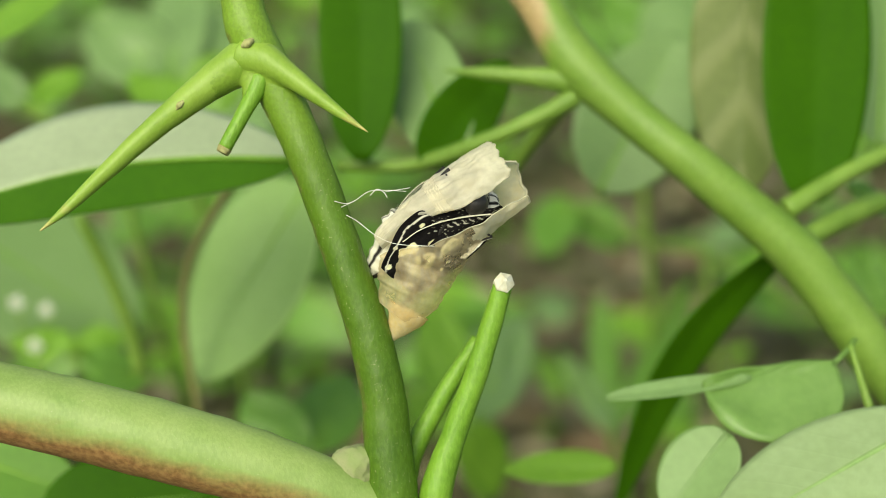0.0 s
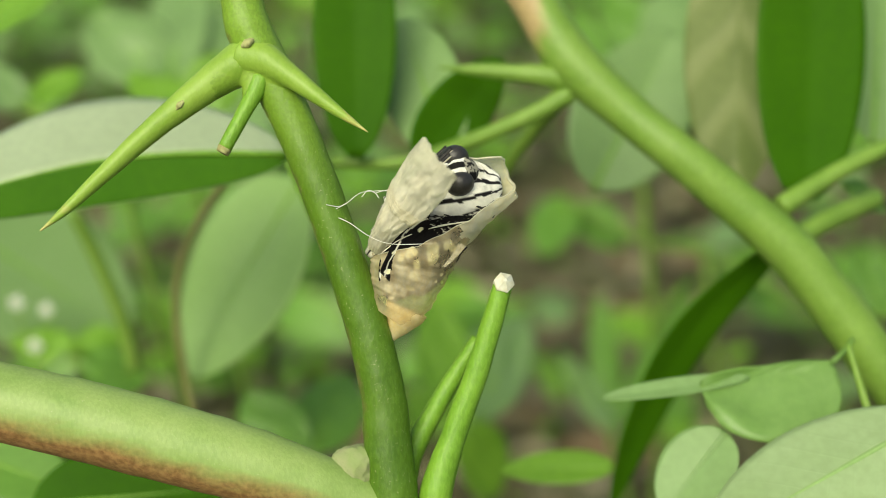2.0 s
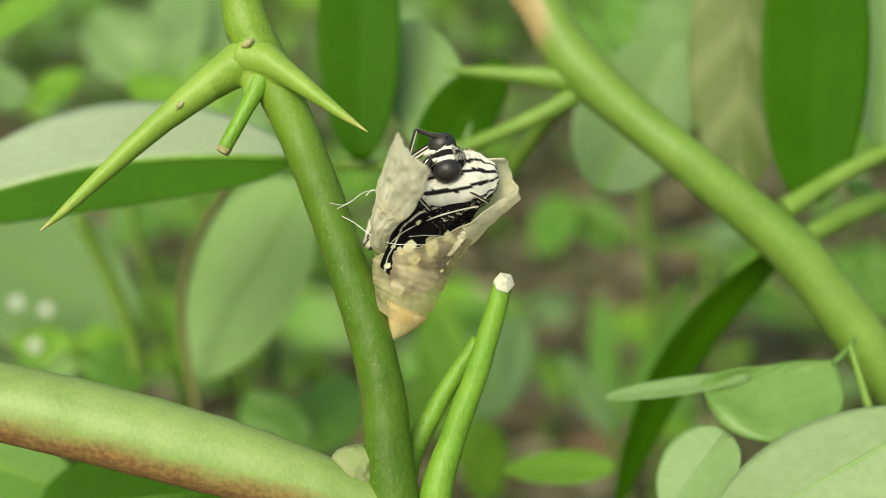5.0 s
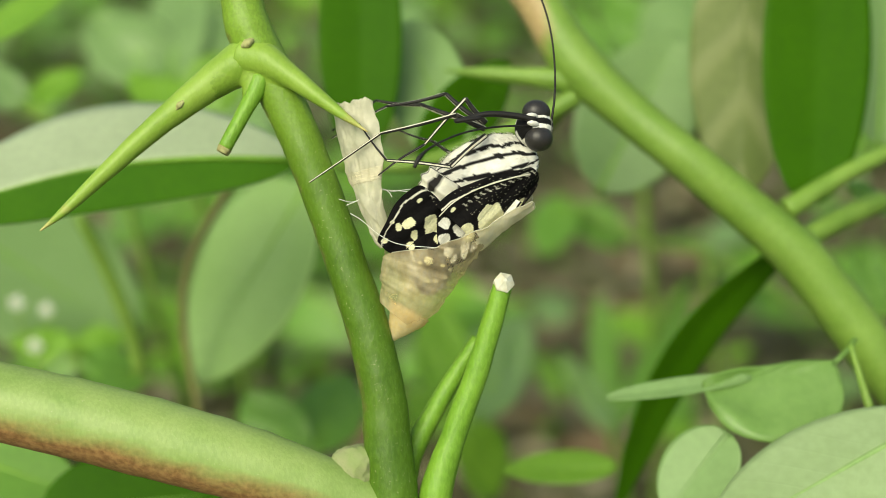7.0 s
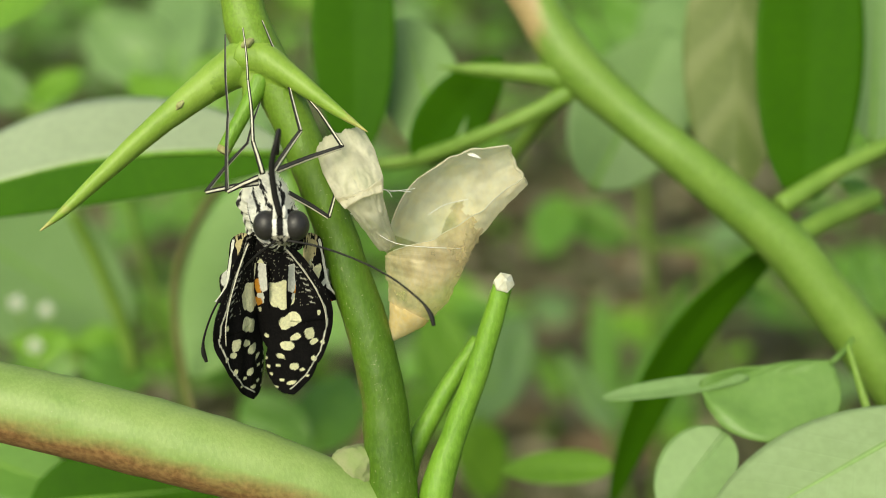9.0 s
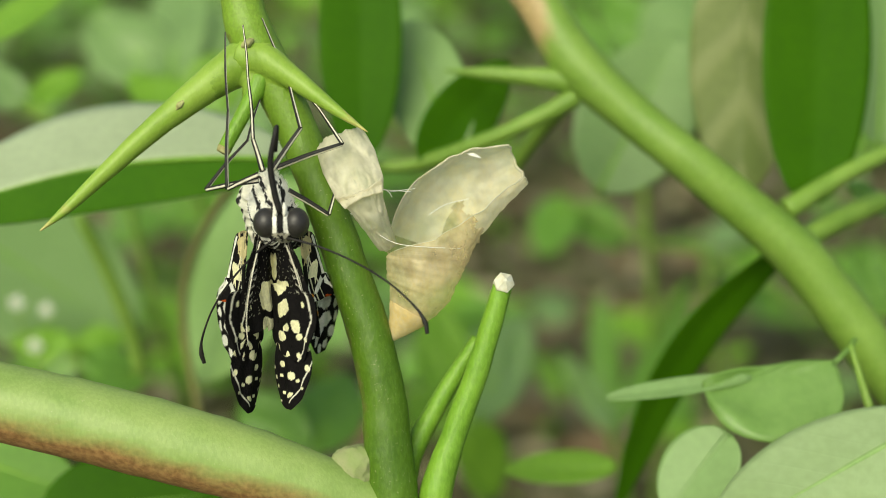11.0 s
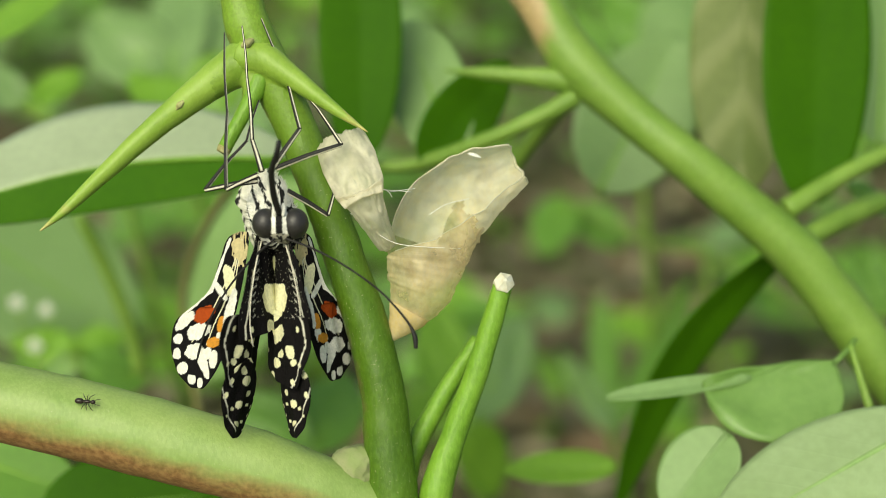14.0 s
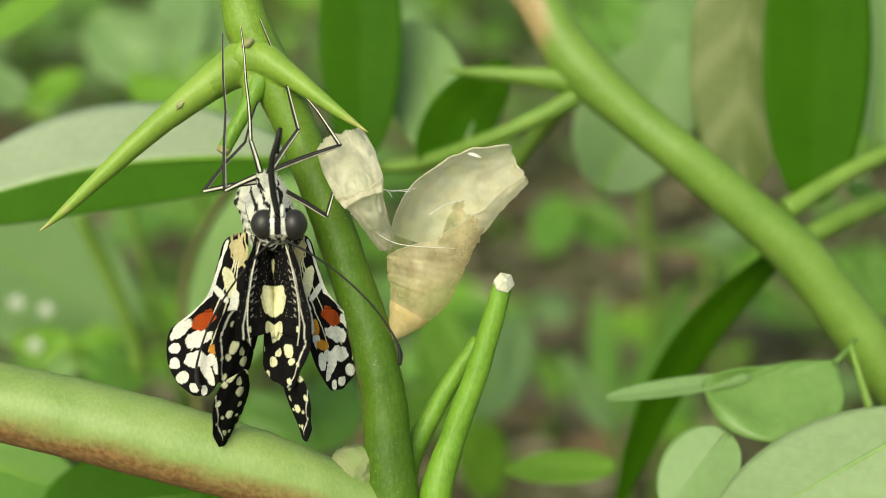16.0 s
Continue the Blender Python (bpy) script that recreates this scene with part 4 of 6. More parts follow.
def smooth_outline(pts, n=160):
    return [(p.x, p.y) for p in spline([(x, z, 0) for x, z in pts + pts[:1]], n)][:-1]


def in_spot(x, z, spots):
    for cx, cz, rx, rz, turn, col in spots:
        dx, dz = x - cx, z - cz
        c, s = math.cos(radians(turn)), math.sin(radians(turn))
        u, w = (dx * c + dz * s) / rx, (-dx * s + dz * c) / rz
        k = 1 + 0.55 * noise.noise(Vector((x * 1.3, z * 1.3, cx * 3)))
        if abs(u) ** 2.3 + abs(w) ** 2.3 < k:
            return col
    return None


def near_line(x, z, pts, width):
    for (x0, z0), (x1, z1) in zip(pts, pts[1:]):
        dx, dz = x1 - x0, z1 - z0
        t = max(0, min(1, ((x - x0) * dx + (z - z0) * dz) / (dx * dx + dz * dz)))
        if math.hypot(x - x0 - t * dx, z - z0 - t * dz) < width:
            return True
    return False


def wing_piece(name, outline, zhi, zlo, paint, side, parent, label, cols=84, step=0.13, depth=0.0, curl=0.0, pivot=0.0, xlo=-99, xhi=99, xpivot=0.0):
    """One rigid panel of a wing between two heights; side -1 mirrors it; its own origin lies on the wing's axis at height pivot."""
    bm = bmesh.new()
    lay = bm.verts.layers.float_color.new("tint")
    rows, z = [], zhi
    while z > zlo - 1e-6:
        span = inside_row(outline, z)
        if span:
            span = (max(span[0], xlo), min(span[1], xhi))
        if span and span[1] > span[0] + 0.02:
            row = []
            for j in range(cols + 1):
                x = span[0] + (span[1] - span[0]) * j / cols
                y = depth + 0.30 * noise.noise(Vector((x * 0.35, z * 0.2, 3))) + 0.10 * math.sin(x * 2.6 + z * 0.25) + curl * ((x - 2) / 5) ** 2
                v = bm.verts.new((side * (x - xpivot), y, z - pivot))
                v[lay] = (*paint(x, z), 1)
                row.append(v)
            rows.append(row)
        z -= step
    for a, b in zip(rows, rows[1:]):
        for j in range(cols):
            q = (a[j], a[j + 1], b[j + 1], b[j])
            bm.faces.new(q if side < 0 else q[::-1])
    ob = part(name, bm, WING, parent, label)
    mod = ob.modifiers.new("thickness", "SOLIDIFY")
    mod.thickness = 0.00012
    return ob


FW_OUT = smooth_outline([(0.6, 0.5), (2.3, -1.2), (4.0, -3.4), (5.6, -6.4), (6.7, -9.2), (6.8, -12.5), (5.6, -16.8), (3.4, -20.8), (1.2, -22.9), (-0.6, -22.5), (-2.0, -20.6), (-2.6, -17.8), (-2.9, -14.0), (-2.9, -9.5), (-3.1, -5.0), (-2.6, -1.0), (-1.2, 0.4)])
FW_ROOT = smooth_outline([(0.6, 0.5), (2.3, -1.2), (4.0, -3.4), (5.6, -6.4), (6.7, -9.2), (6.8, -12.5), (3.0, -13.4), (0.6, -12.4), (-1.6, -10.9), (-2.8, -8.6), (-3.1, -5.0), (-2.6, -1.0), (-1.2, 0.4)])
FW_MID = smooth_outline([(2.0, -8.6), (5.0, -8.8), (6.6, -9.5), (6.8, -12.5), (6.0, -15.6), (4.6, -18.3), (2.4, -18.0), (-0.4, -17.2), (-2.2, -15.6), (-2.9, -13.2), (-2.9, -9.9), (-1.0, -8.9)])
FW_TIP = smooth_outline([(1.2, -12.4), (3.3, -13.4), (4.8, -15.6), (4.6, -18.4), (3.4, -20.8), (1.2, -22.9), (-0.6, -22.5), (-2.0, -20.6), (-2.3, -18.0), (-1.2, -14.4)])
FW_SPOTS = [(-2.1, -5.1, 0.6, 1.9, 0, CREAM), (0.2, -8.0, 1.95, 2.0, 10, CREAM), (1.35, -11.7, 2.1, 1.1, 35, CREAM), (2.0, -14.1, 0.95, 0.55, 30, CREAM), (3.8, -13.6, 0.75, 1.05, 0, CREAM),
    (4.3, -14.9, 0.7, 0.45, 20, CREAM), (0.9, -15.4, 1.2, 0.75, 10, CREAM), (5.4, -15.1, 0.3, 0.4, 0, CREAM), (-0.9, -15.7, 0.55, 0.45, 0, CREAM), (-0.2, -17.1, 0.7, 0.45, 0, CREAM),
    (1.6, -18.5, 0.75, 0.65, 0, CREAM), (4.2, -17.4, 0.4, 0.55, 20, CREAM), (-0.6, -18.6, 0.4, 0.3, 0, CREAM), (2.6, -19.1, 0.45, 0.3, 20, CREAM), (1.1, -21.0, 0.9, 0.35, 25, CREAM),
    (-0.2, -20.8, 0.45, 0.25, 0, CREAM), (-1.0, -21.9, 0.4, 0.22, 0, CREAM), (-2.6, -10.4, 0.22, 0.5, 0, CREAM), (-2.3, -12.5, 0.45, 0.4, 0, CREAM), (-1.9, -14.2, 0.45, 0.4, 0, CREAM),
    (-2.65, -16.1, 0.3, 0.3, 0, CREAM), (-2.2, -17.6, 0.35, 0.3, 0, CREAM), (-1.9, -18.9, 0.3, 0.3, 0, CREAM), (-1.6, -20.1, 0.28, 0.28, 0, CREAM), (5.1, -10.6, 0.3, 0.5, 0, CREAM),
    (0.4, -14.9, 0.35, 0.3, 0, CREAM), (3.3, -20.0, 0.35, 0.25, 0, CREAM)]
FW_SPOTS = FW_SPOTS[:2] + [(x, z, rx * 0.82, rz * 0.82, turn, col) for x, z, rx, rz, turn, col in FW_SPOTS[2:] if (x, z) not in ((0.4, -14.9), (-0.9, -15.7), (-2.3, -12.5))]
COSTA = [(0.6, -0.4), (2.0, -2.2), (3.4, -4.3), (4.9, -7.0), (5.9, -9.9), (6.1, -12.5), (5.0, -16.5), (3.0, -20.0), (0.9, -22.0)]


def forewing_paint(x, z):
    if near_line(x, z, COSTA, 0.09 + 0.03 * noise.noise(Vector((x, z, 0)))):
        return (0.72, 0.70, 0.58)
    c = in_spot(x, z, FW_SPOTS)
    if c:
        return c
    if z > -9.5:
        # short pale ticks behind the front edge, dusting towards the root
        edge = float(np.interp(-z, (0, 2, 4, 6, 9), (0.5, 1.7, 2.9, 3.9, 4.8)))
        if 0.1 < edge - x < 0.75 and (z * 1.25 + 0.35 * x + 0.25 * noise.noise(Vector((x * 2, z * 2, 4)))) % 1 < 0.26:
            return (0.5, 0.48, 0.40)
        if noise.noise(Vector((x * 5.5, z * 5.5, 1))) > 0.5:
            return (0.30, 0.29, 0.22)
    return BLACK


HW_OUT = smooth_outline([(0.4, 0.7), (2.4, -0.6), (3.3, -3.6), (4.6, -7.6), (7.3, -10.2), (9.6, -12.2), (9.8, -16.0), (8.2, -18.9), (5.3, -20.5), (3.2, -18.6), (1.4, -14.0), (0.2, -8.0), (-0.6, -3.0), (-0.6, 0.2)])
HW_SPOTS = [(5.0, -10.6, 1.7, 0.95, -38, ORANGE), (8.1, -11.9, 1.5, 0.6, -38, WHITE), (5.9, -13.0, 1.6, 0.85, -20, WHITE), (1.35, -9.9, 0.55, 2.5, 8, WHITE), (6.2, -15.6, 1.15, 0.8, -25, WHITE),
    (2.3, -11.8, 0.5, 1.1, 10, AMBER), (3.4, -14.2, 1.1, 0.65, -18, AMBER), (8.9, -14.3, 0.62, 0.55, 0, WHITE), (8.9, -16.2, 0.62, 0.55, 0, WHITE), (7.8, -17.9, 0.75, 0.58, -30, WHITE), (6.2, -19.2, 0.6, 0.5, 0, WHITE),
    (4.6, -17.2, 0.5, 1.5, -28, WHITE), (3.2, -16.4, 0.45, 0.9, 0, WHITE), (5.0, -19.6, 0.35, 0.5, 0, WHITE), (1.7, -6.0, 0.7, 2.2, -14, CREAM), (0.6, -1.8, 0.9, 1.6, -20, TAN), (3.0, -7.2, 0.35, 1.3, -40, WHITE)]
HW_SPOTS = [(x, z, rx * 1.22, rz * 1.22, turn, col) if col is WHITE and rx < 2 else (x, z, rx, rz, turn, col) for x, z, rx, rz, turn, col in HW_SPOTS] + [(4.3, -15.8, 1.0, 0.7, -30, WHITE), (2.5, -13.6, 0.5, 0.9, 12, WHITE)]


def hindwing_paint(x, z):
    c = in_spot(x, z, HW_SPOTS)
    if c:
        return c
    for k in (-0.35, 0.05, 0.5):
        if near_line(x, z, [(0.3, -0.5), (1.2 + k, -5.0), (2.4 + 3.0 * k, -10.0), (4.2 + 5 * k, -14.5)], 0.09):
            return (0.75, 0.72, 0.5)
    if near_line(x, z, [(2.0, -0.6), (2.95, -3.6), (4.2, -7.4), (6.9, -9.9), (8.8, -11.6)], 0.22 + 0.1 * noise.noise(Vector((x, z, 9)))):
        return WHITE
    if z > -4 and x < 1.6 and noise.noise(Vector((x * 3, z * 0.8, 5))) > 0.0:
        return TAN
    return BLACK


# hinges beside the neck, the front wings before the hind wings
HINGE = {1: Vector((1.7, 1.0, -1.6)), -1: Vector((-4.7, 1.0, -1.6))}
HIND_HINGE = {1: Vector((3.0, 2.2, -1.4)), -1: Vector((-4.9, 2.2, -1.4))}
forewings, hindwings = {}, {}
for sx in (-1, 1):
    ob = wing_piece("forewing", FW_OUT, 0.5, -11.8, forewing_paint, sx, butterfly, "black forewing panel with cream spots", xlo=1.4, curl=1.0)
    hind = wing_piece("wing_panel", FW_ROOT, 0.5, -12.6, forewing_paint, sx, ob, "spotted hind panel of the forewing root", xhi=1.55, xpivot=1.5, curl=1.0)
    mid = wing_piece("wing_panel", FW_MID, -8.7, -18.2, forewing_paint, sx, ob, "spotted middle panel of the forewing", pivot=-11.5, curl=1.0)
    tip = wing_piece("wing_tip", FW_TIP, -12.5, -22.9, forewing_paint, sx, ob, "spotted tip lobe of the forewing", pivot=-17.0, curl=1.0)
    forewings[sx] = (ob, mid, tip, hind)
    back = wing_piece("hindwing", HW_OUT, 0.5, -9.6, hindwing_paint, sx, butterfly, "black and tan hindwing root panel")
    outer = wing_piece("wing_panel", HW_OUT, -8.6, -20.3, hindwing_paint, sx, back, "black and white hindwing panel with an orange spot", curl=0.4, pivot=-9.0)
    hindwings[sx] = (back, outer)
    costa = [(sx * x, -0.12, z) for x, z in COSTA[:-3]]
    part("wing_vein", tube(costa, (0.11, 0.09, 0.07), n=24, seg=6), LEG_PALE, ob, "raised pale front vein")

# ---- legs: thigh, shin and foot, each a straight-running piece with a pale stripe ----
LEGS = [
    # root on the body (local mm), knee, ankle and toe at rest (stage), in this order
    ("near_a", (-22.76, -9, 9.57), ((-24.02, -8.6, 13.57), (-24.89, -7, 21.59), (-25.8, -5.2, 28.48))),
    ("near_b", (-23.32, -8.5, 9.17), ((-27.22, -9, 7.3), (-27.34, -7.4, 17.25), (-28.21, -4.2, 27.77))),
    ("near_c", (-23.39, -8, 8.49), ((-29.99, -8.6, 7.25), (-24.93, -7.2, 13.54), (-23.65, -5, 18.94))),
    ("far_a", (-21.76, -8.5, 9.6), ((-18.24, -6.8, 15.15), (-20.28, -3.4, 22.04), (-23.63, -3, 29.79))),
    ("far_b", (-21.11, -8, 10.05), ((-12.91, -7, 13.13), (-16.14, -4.6, 17.89), (-20.82, -3.2, 23.16))),
    ("far_c", (-19.74, -7.5, 7.22), ((-14.67, -6.6, 4.17), (-13.75, -5.5, 7.81), (-8.78, -5, 7.33))),
]
HEAD_REST = Vector((-20.35, -9, 2.98))


def leg_piece(name, length, r0, r1, parent, spines=False):
    bm = bmesh.new()
    bend = 0.03 * length
    tube([(0, 0, 0), (length * 0.5, 0, bend), (length, 0, 0)], (r0, r0 * 0.9, r1), n=14, seg=16, bm=bm, mats=lambda s, a: 1 if 0.12 < a < 0.24 or 0.62 < a < 0.70 else 0)
    return part(name, bm, [LEG_DARK, LEG_PALE], parent, "black leg with a white stripe" if name == "leg" else "")


legs = []
for _, root, joints in LEGS:
    chain = [Vector(root)] + [Vector(q) for q in joints]
    lens = [(b - a).length for a, b in zip(chain, chain[1:])]
    femur = leg_piece("leg", lens[0], 0.38, 0.28, butterfly)
    tibia = leg_piece("shin", lens[1], 0.26, 0.18, femur)
    tarsus = leg_piece("foot", lens[2], 0.17, 0.1, femur)
    legs.append((femur, tibia, tarsus, Vector(root) - HEAD_REST, [q - HEAD_REST for q in chain], lens))


def ant():
    """A small dark ant: x forward, z off the bark."""
    ob = tagged(new("ant"), "small black ant walking on the thick branch", "ant")
    shiny = plain("ant_shell", (0.02, 0.015, 0.012), (0.04, 0.03, 0.02), 0.3, 4000, 0)
    part("abdomen", ball((-1.0, 0, 0.45), Matrix.Identity(3), (0.62, 0.38, 0.38), n=20, m=12), shiny, ob)
    part("thorax", ball((0, 0, 0.5), Matrix.Identity(3), (0.55, 0.22, 0.24), n=16, m=10), shiny, ob)
    part("head", ball((0.75, 0, 0.5), Matrix.Identity(3), (0.32, 0.3, 0.26), n=16, m=10), shiny, ob)
    for sy in (-1, 1):
        for k in (-1, 0, 1):
            part("leg", tube([(0.12 * k, 0.12 * sy, 0.42), (0.4 * k, 0.6 * sy, 0.7), (0.75 * k, 1.05 * sy, 0.0)], (0.06, 0.05, 0.03), n=8, seg=6), shiny, ob)
        part("antenna", tube([(0.95, 0.12 * sy, 0.55), (1.3, 0.35 * sy, 0.75), (1.7, 0.4 * sy, 0.45)], (0.04, 0.03), n=8, seg=6), shiny, ob)
    return ob


walker = ant()


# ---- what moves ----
# butterfly in the case: seconds, middle of the thorax in the stage (mm), forward, right
PACKED = [
    (0.0, (0.42, 0.6, 4.37), (0.98, 0, 0.16), (0, 1, 0.12)),
    (0.5, (-1.3, 0.6, 3.6), (0.98, 0, 0.16), (0, 1, 0.12)),
    (1.0, (0.95, 0.6, 6.37), (0.98, 0, 0.16), (0, 1, 0.12)),
    (1.5, (-0.1, 0.6, 6.12), (0.98, 0, 0.16), (0, 1, 0.12)),
    (2.0, (0.67, 0.6, 7.07), (0.98, 0, 0.16), (0, 1, 0.12)),
    (3.0, (0.67, 0.6, 7.82), (0.98, 0, 0.17), (0, 1, 0.12)),
    (3.5, (0.3, 0.6, 7.97), (0.98, 0, 0.17), (0, 1, 0.12)),
    (4.0, (-0.2, 0.6, 8.11), (0.98, 0, 0.17), (0, 1, 0.12)),
    (6.3, (0.87, 0.6, 9.36), (0.97, -0.04, 0.2), (0, 1, 0.12)),
    (6.5, (1.07, 0.6, 9.56), (0.97, -0.04, 0.2), (0, 1, 0.12)),
    (6.7, (3.14, 0.6, 9.53), (0.97, -0.02, 0.22), (0, 1, 0.12)),
    (6.9, (4.94, 0.6, 10.03), (0.97, 0, 0.23), (0, 1, 0.12)),
    (7.0, (5.54, 0.6, 10.4), (0.97, 0, 0.23), (0, 1, 0.12)),
    (7.1, (2.69, 0.6, 10.1), (0.96, -0.05, 0.24), (0, 1, 0.12)),
    (7.2, (0.45, 0.6, 9.95), (0.96, -0.1, 0.24), (0, 1, 0.12)),
    (7.5, (-0.67, 0.6, 12.05), (0.95, -0.15, 0.26), (0, 1, 0.12)),
    (7.6, (-1.5, 0.6, 11.6), (0.9, -0.2, 0.36), (0, 1, 0.12)),
]
# butterfly outside: seconds, head in the stage (mm), forward, right
FLIGHT = [(t, tuple(Vector(c) - basis(f, r) @ (REST.transposed() @ THORAX)), f, r) for t, c, f, r in PACKED] + [
    (7.7, (-2.61, -5, 15.31), (0.4, -0.6, 0.68), (0.45, 0.75, 0.4)),
    (7.8, (-3.49, -8, 6.49), (0.75, -0.62, 0.0), (0.55, 0.65, 0.45)),
    (7.9, (-9.5, -9, 4.89), (0.62, -0.72, -0.3), (0.78, 0.5, 0.35)),
    (8.0, (-19.13, -9, 0.78), (0.35, -0.8, -0.45), (0.95, 0.3, 0.1)),
    (8.1, (-22.19, -9, 0.28), None, None),
    (8.2, (-20.56, -9, 1.35), None, None),
    (8.5, (-20.21, -9, 2.76), None, None),
    (11.4, (-20.21, -9, 3.19), None, None),
    (16.0, (-20.49, -9, 2.98), None, None),
]
HEADS = [
    (0.0, (3.78, -1.2, 7.11), (0.3, -0.75, 0.55), (-0.1, 0.6, 0.75)),
    (0.5, (1.78, -1.2, 5.41), (0.3, -0.75, 0.55), (-0.1, 0.6, 0.75)),
    (1.0, (3.56, -1.2, 8.37), (0.0, -0.8, 0.5), (-0.15, 0.45, 0.85)),
    (1.5, (2.3, -1.2, 8.23), (-0.15, -0.82, 0.4), (-0.18, 0.35, 0.9)),
    (2.0, (2.07, -1.2, 10.08), (-0.25, -0.85, 0.3), (-0.2, 0.3, 0.93)),
    (3.0, (0.82, -1.2, 10.6), (-0.28, -0.85, 0.3), (-0.25, 0.3, 0.93)),
    (3.5, (1.04, -1.2, 10.74), (-0.28, -0.85, 0.3), (-0.28, 0.3, 0.92)),
    (4.0, (0.37, -1.2, 11.04), (-0.28, -0.85, 0.3), (-0.25, 0.3, 0.93)),
    (6.3, (1.19, -1.2, 13.26), (-0.1, -0.9, 0.3), (-0.15, 0.3, 0.94)),
    (6.5, (1.63, -1.2, 14.01), (-0.1, -0.9, 0.3), (-0.1, 0.3, 0.95)),
    (6.7, (3.41, -1.2, 14.89), (0.05, -0.9, 0.3), (-0.1, 0.3, 0.95)),
    (6.9, (11.19, -1.2, 15.78), (0.4, -0.85, 0.33), (-0.1, 0.35, 0.93)),
    (7.0, (12.15, -1.2, 15.93), (0.45, -0.82, 0.33), (-0.08, 0.35, 0.93)),
    (7.1, (7.71, -1.2, 16.67), (0.3, -0.88, 0.33), (-0.15, 0.35, 0.93)),
    (7.2, (4.59, -1.2, 17.04), (0.2, -0.9, 0.3), (-0.2, 0.35, 0.92)),
    (7.5, (2.96, -1.2, 18.6), (0.2, -0.9, 0.3), (-0.12, 0.35, 0.93)),
    (7.6, (1.48, -1.2, 17.64), (0.1, -0.92, 0.2), (0.05, 0.4, 0.9)),
    (7.7, None, (0.2, -0.85, 0.3), (0.6, 0.5, 0.62)),
    (7.8, None, (0.35, -0.85, 0.0), (0.7, 0.45, 0.5)),
    (7.9, None, (0.15, -0.95, 0.0), (0.88, 0.2, 0.4)),
    (8.0, None, (0.05, -1, 0.05), (1, 0.1, 0.1)),
    (8.1, None, (0, -1, 0.05), (1, 0.08, 0)),
    (16.0, None, (0, -1, 0.05), (1, 0.08, 0)),
]


def body_pose(t):
    """The butterfly's turn and place in the stage at t, glided between the rows."""
    for a, b in zip(FLIGHT, FLIGHT[1:]):
        if a[0] <= t <= b[0]:
            u = (t - a[0]) / (b[0] - a[0])
            q = [((basis(r[2], r[3]) if r[2] else REST) @ REST.transposed()).to_quaternion() for r in (a, b)]
            return q[0].slerp(q[1], u).to_matrix(), Vector(a[1]).lerp(Vector(b[1]), u)


def local_turn(t, want):
    """A turn wanted in the stage, as seen from the butterfly at t."""
    return body_pose(t)[0].transposed() @ want


def pinned(place, turn):
    return Matrix.Translation(Vector(place) * MM) @ turn.to_4x4()


def along(x_dir, z_hint):
    """A turn whose x runs along x_dir and whose z leans to z_hint."""
    x = Vector(x_dir).normalized()
    z = Vector(z_hint)
    z = (z - x * z.dot(x)).normalized()
    return Matrix((x, z.cross(x), z)).transposed()


def wing_turn(down, inner, side):
    """Stage turn of a wing: its length runs along down, its inner edge looks to inner."""
    z = -Vector(down).normalized()
    x = Vector(inner) * -side
    x = (x - z * x.dot(z)).normalized()
    return Matrix((x, z.cross(x), z)).transposed()


def hang(lift, swing, twist):
    """Wing turn while hanging: lift tips it away, swing spreads it outwards, twist turns it on its length."""
    return (Matrix.Rotation(radians(swing), 3, "Y") @ Matrix.Rotation(radians(lift), 3, "X") @ Matrix.Rotation(radians(twist), 3, "Z"))


# wings in the case: seconds, hinge in the stage, degrees by which the front edge slopes down
FOLDED = [
    (0.0, (8.06, 0, 4.4), 14),
    (0.5, (5.52, 0, 2.46), 14),
    (1.0, (5.82, 0, 3.51), 15),
    (1.5, (4.63, 0, 2.91), 15),
    (2.0, (5.3, 0, 3.51), 16),
    (3.0, (5.07, 0, 4.55), 20),
    (4.0, (5.07, 0, 4.55), 20),
    (6.3, (5.52, 0, 7.53), 30),
    (6.5, (5.97, 0, 8.28), 31),
    (6.7, (7.91, 0, 9.47), 28),
    (6.9, (11.71, 0, 9.18), 22),
    (7.0, (12.01, 0, 9.7), 23),
    (7.1, (9.03, 0, 9.32), 26),
    (7.2, (6.49, 0, 9.03), 29),
    (7.5, (5.22, 0, 11.12), 36),
    (7.6, (3.43, 0, 10.52), 41),
]
WRAP = 22
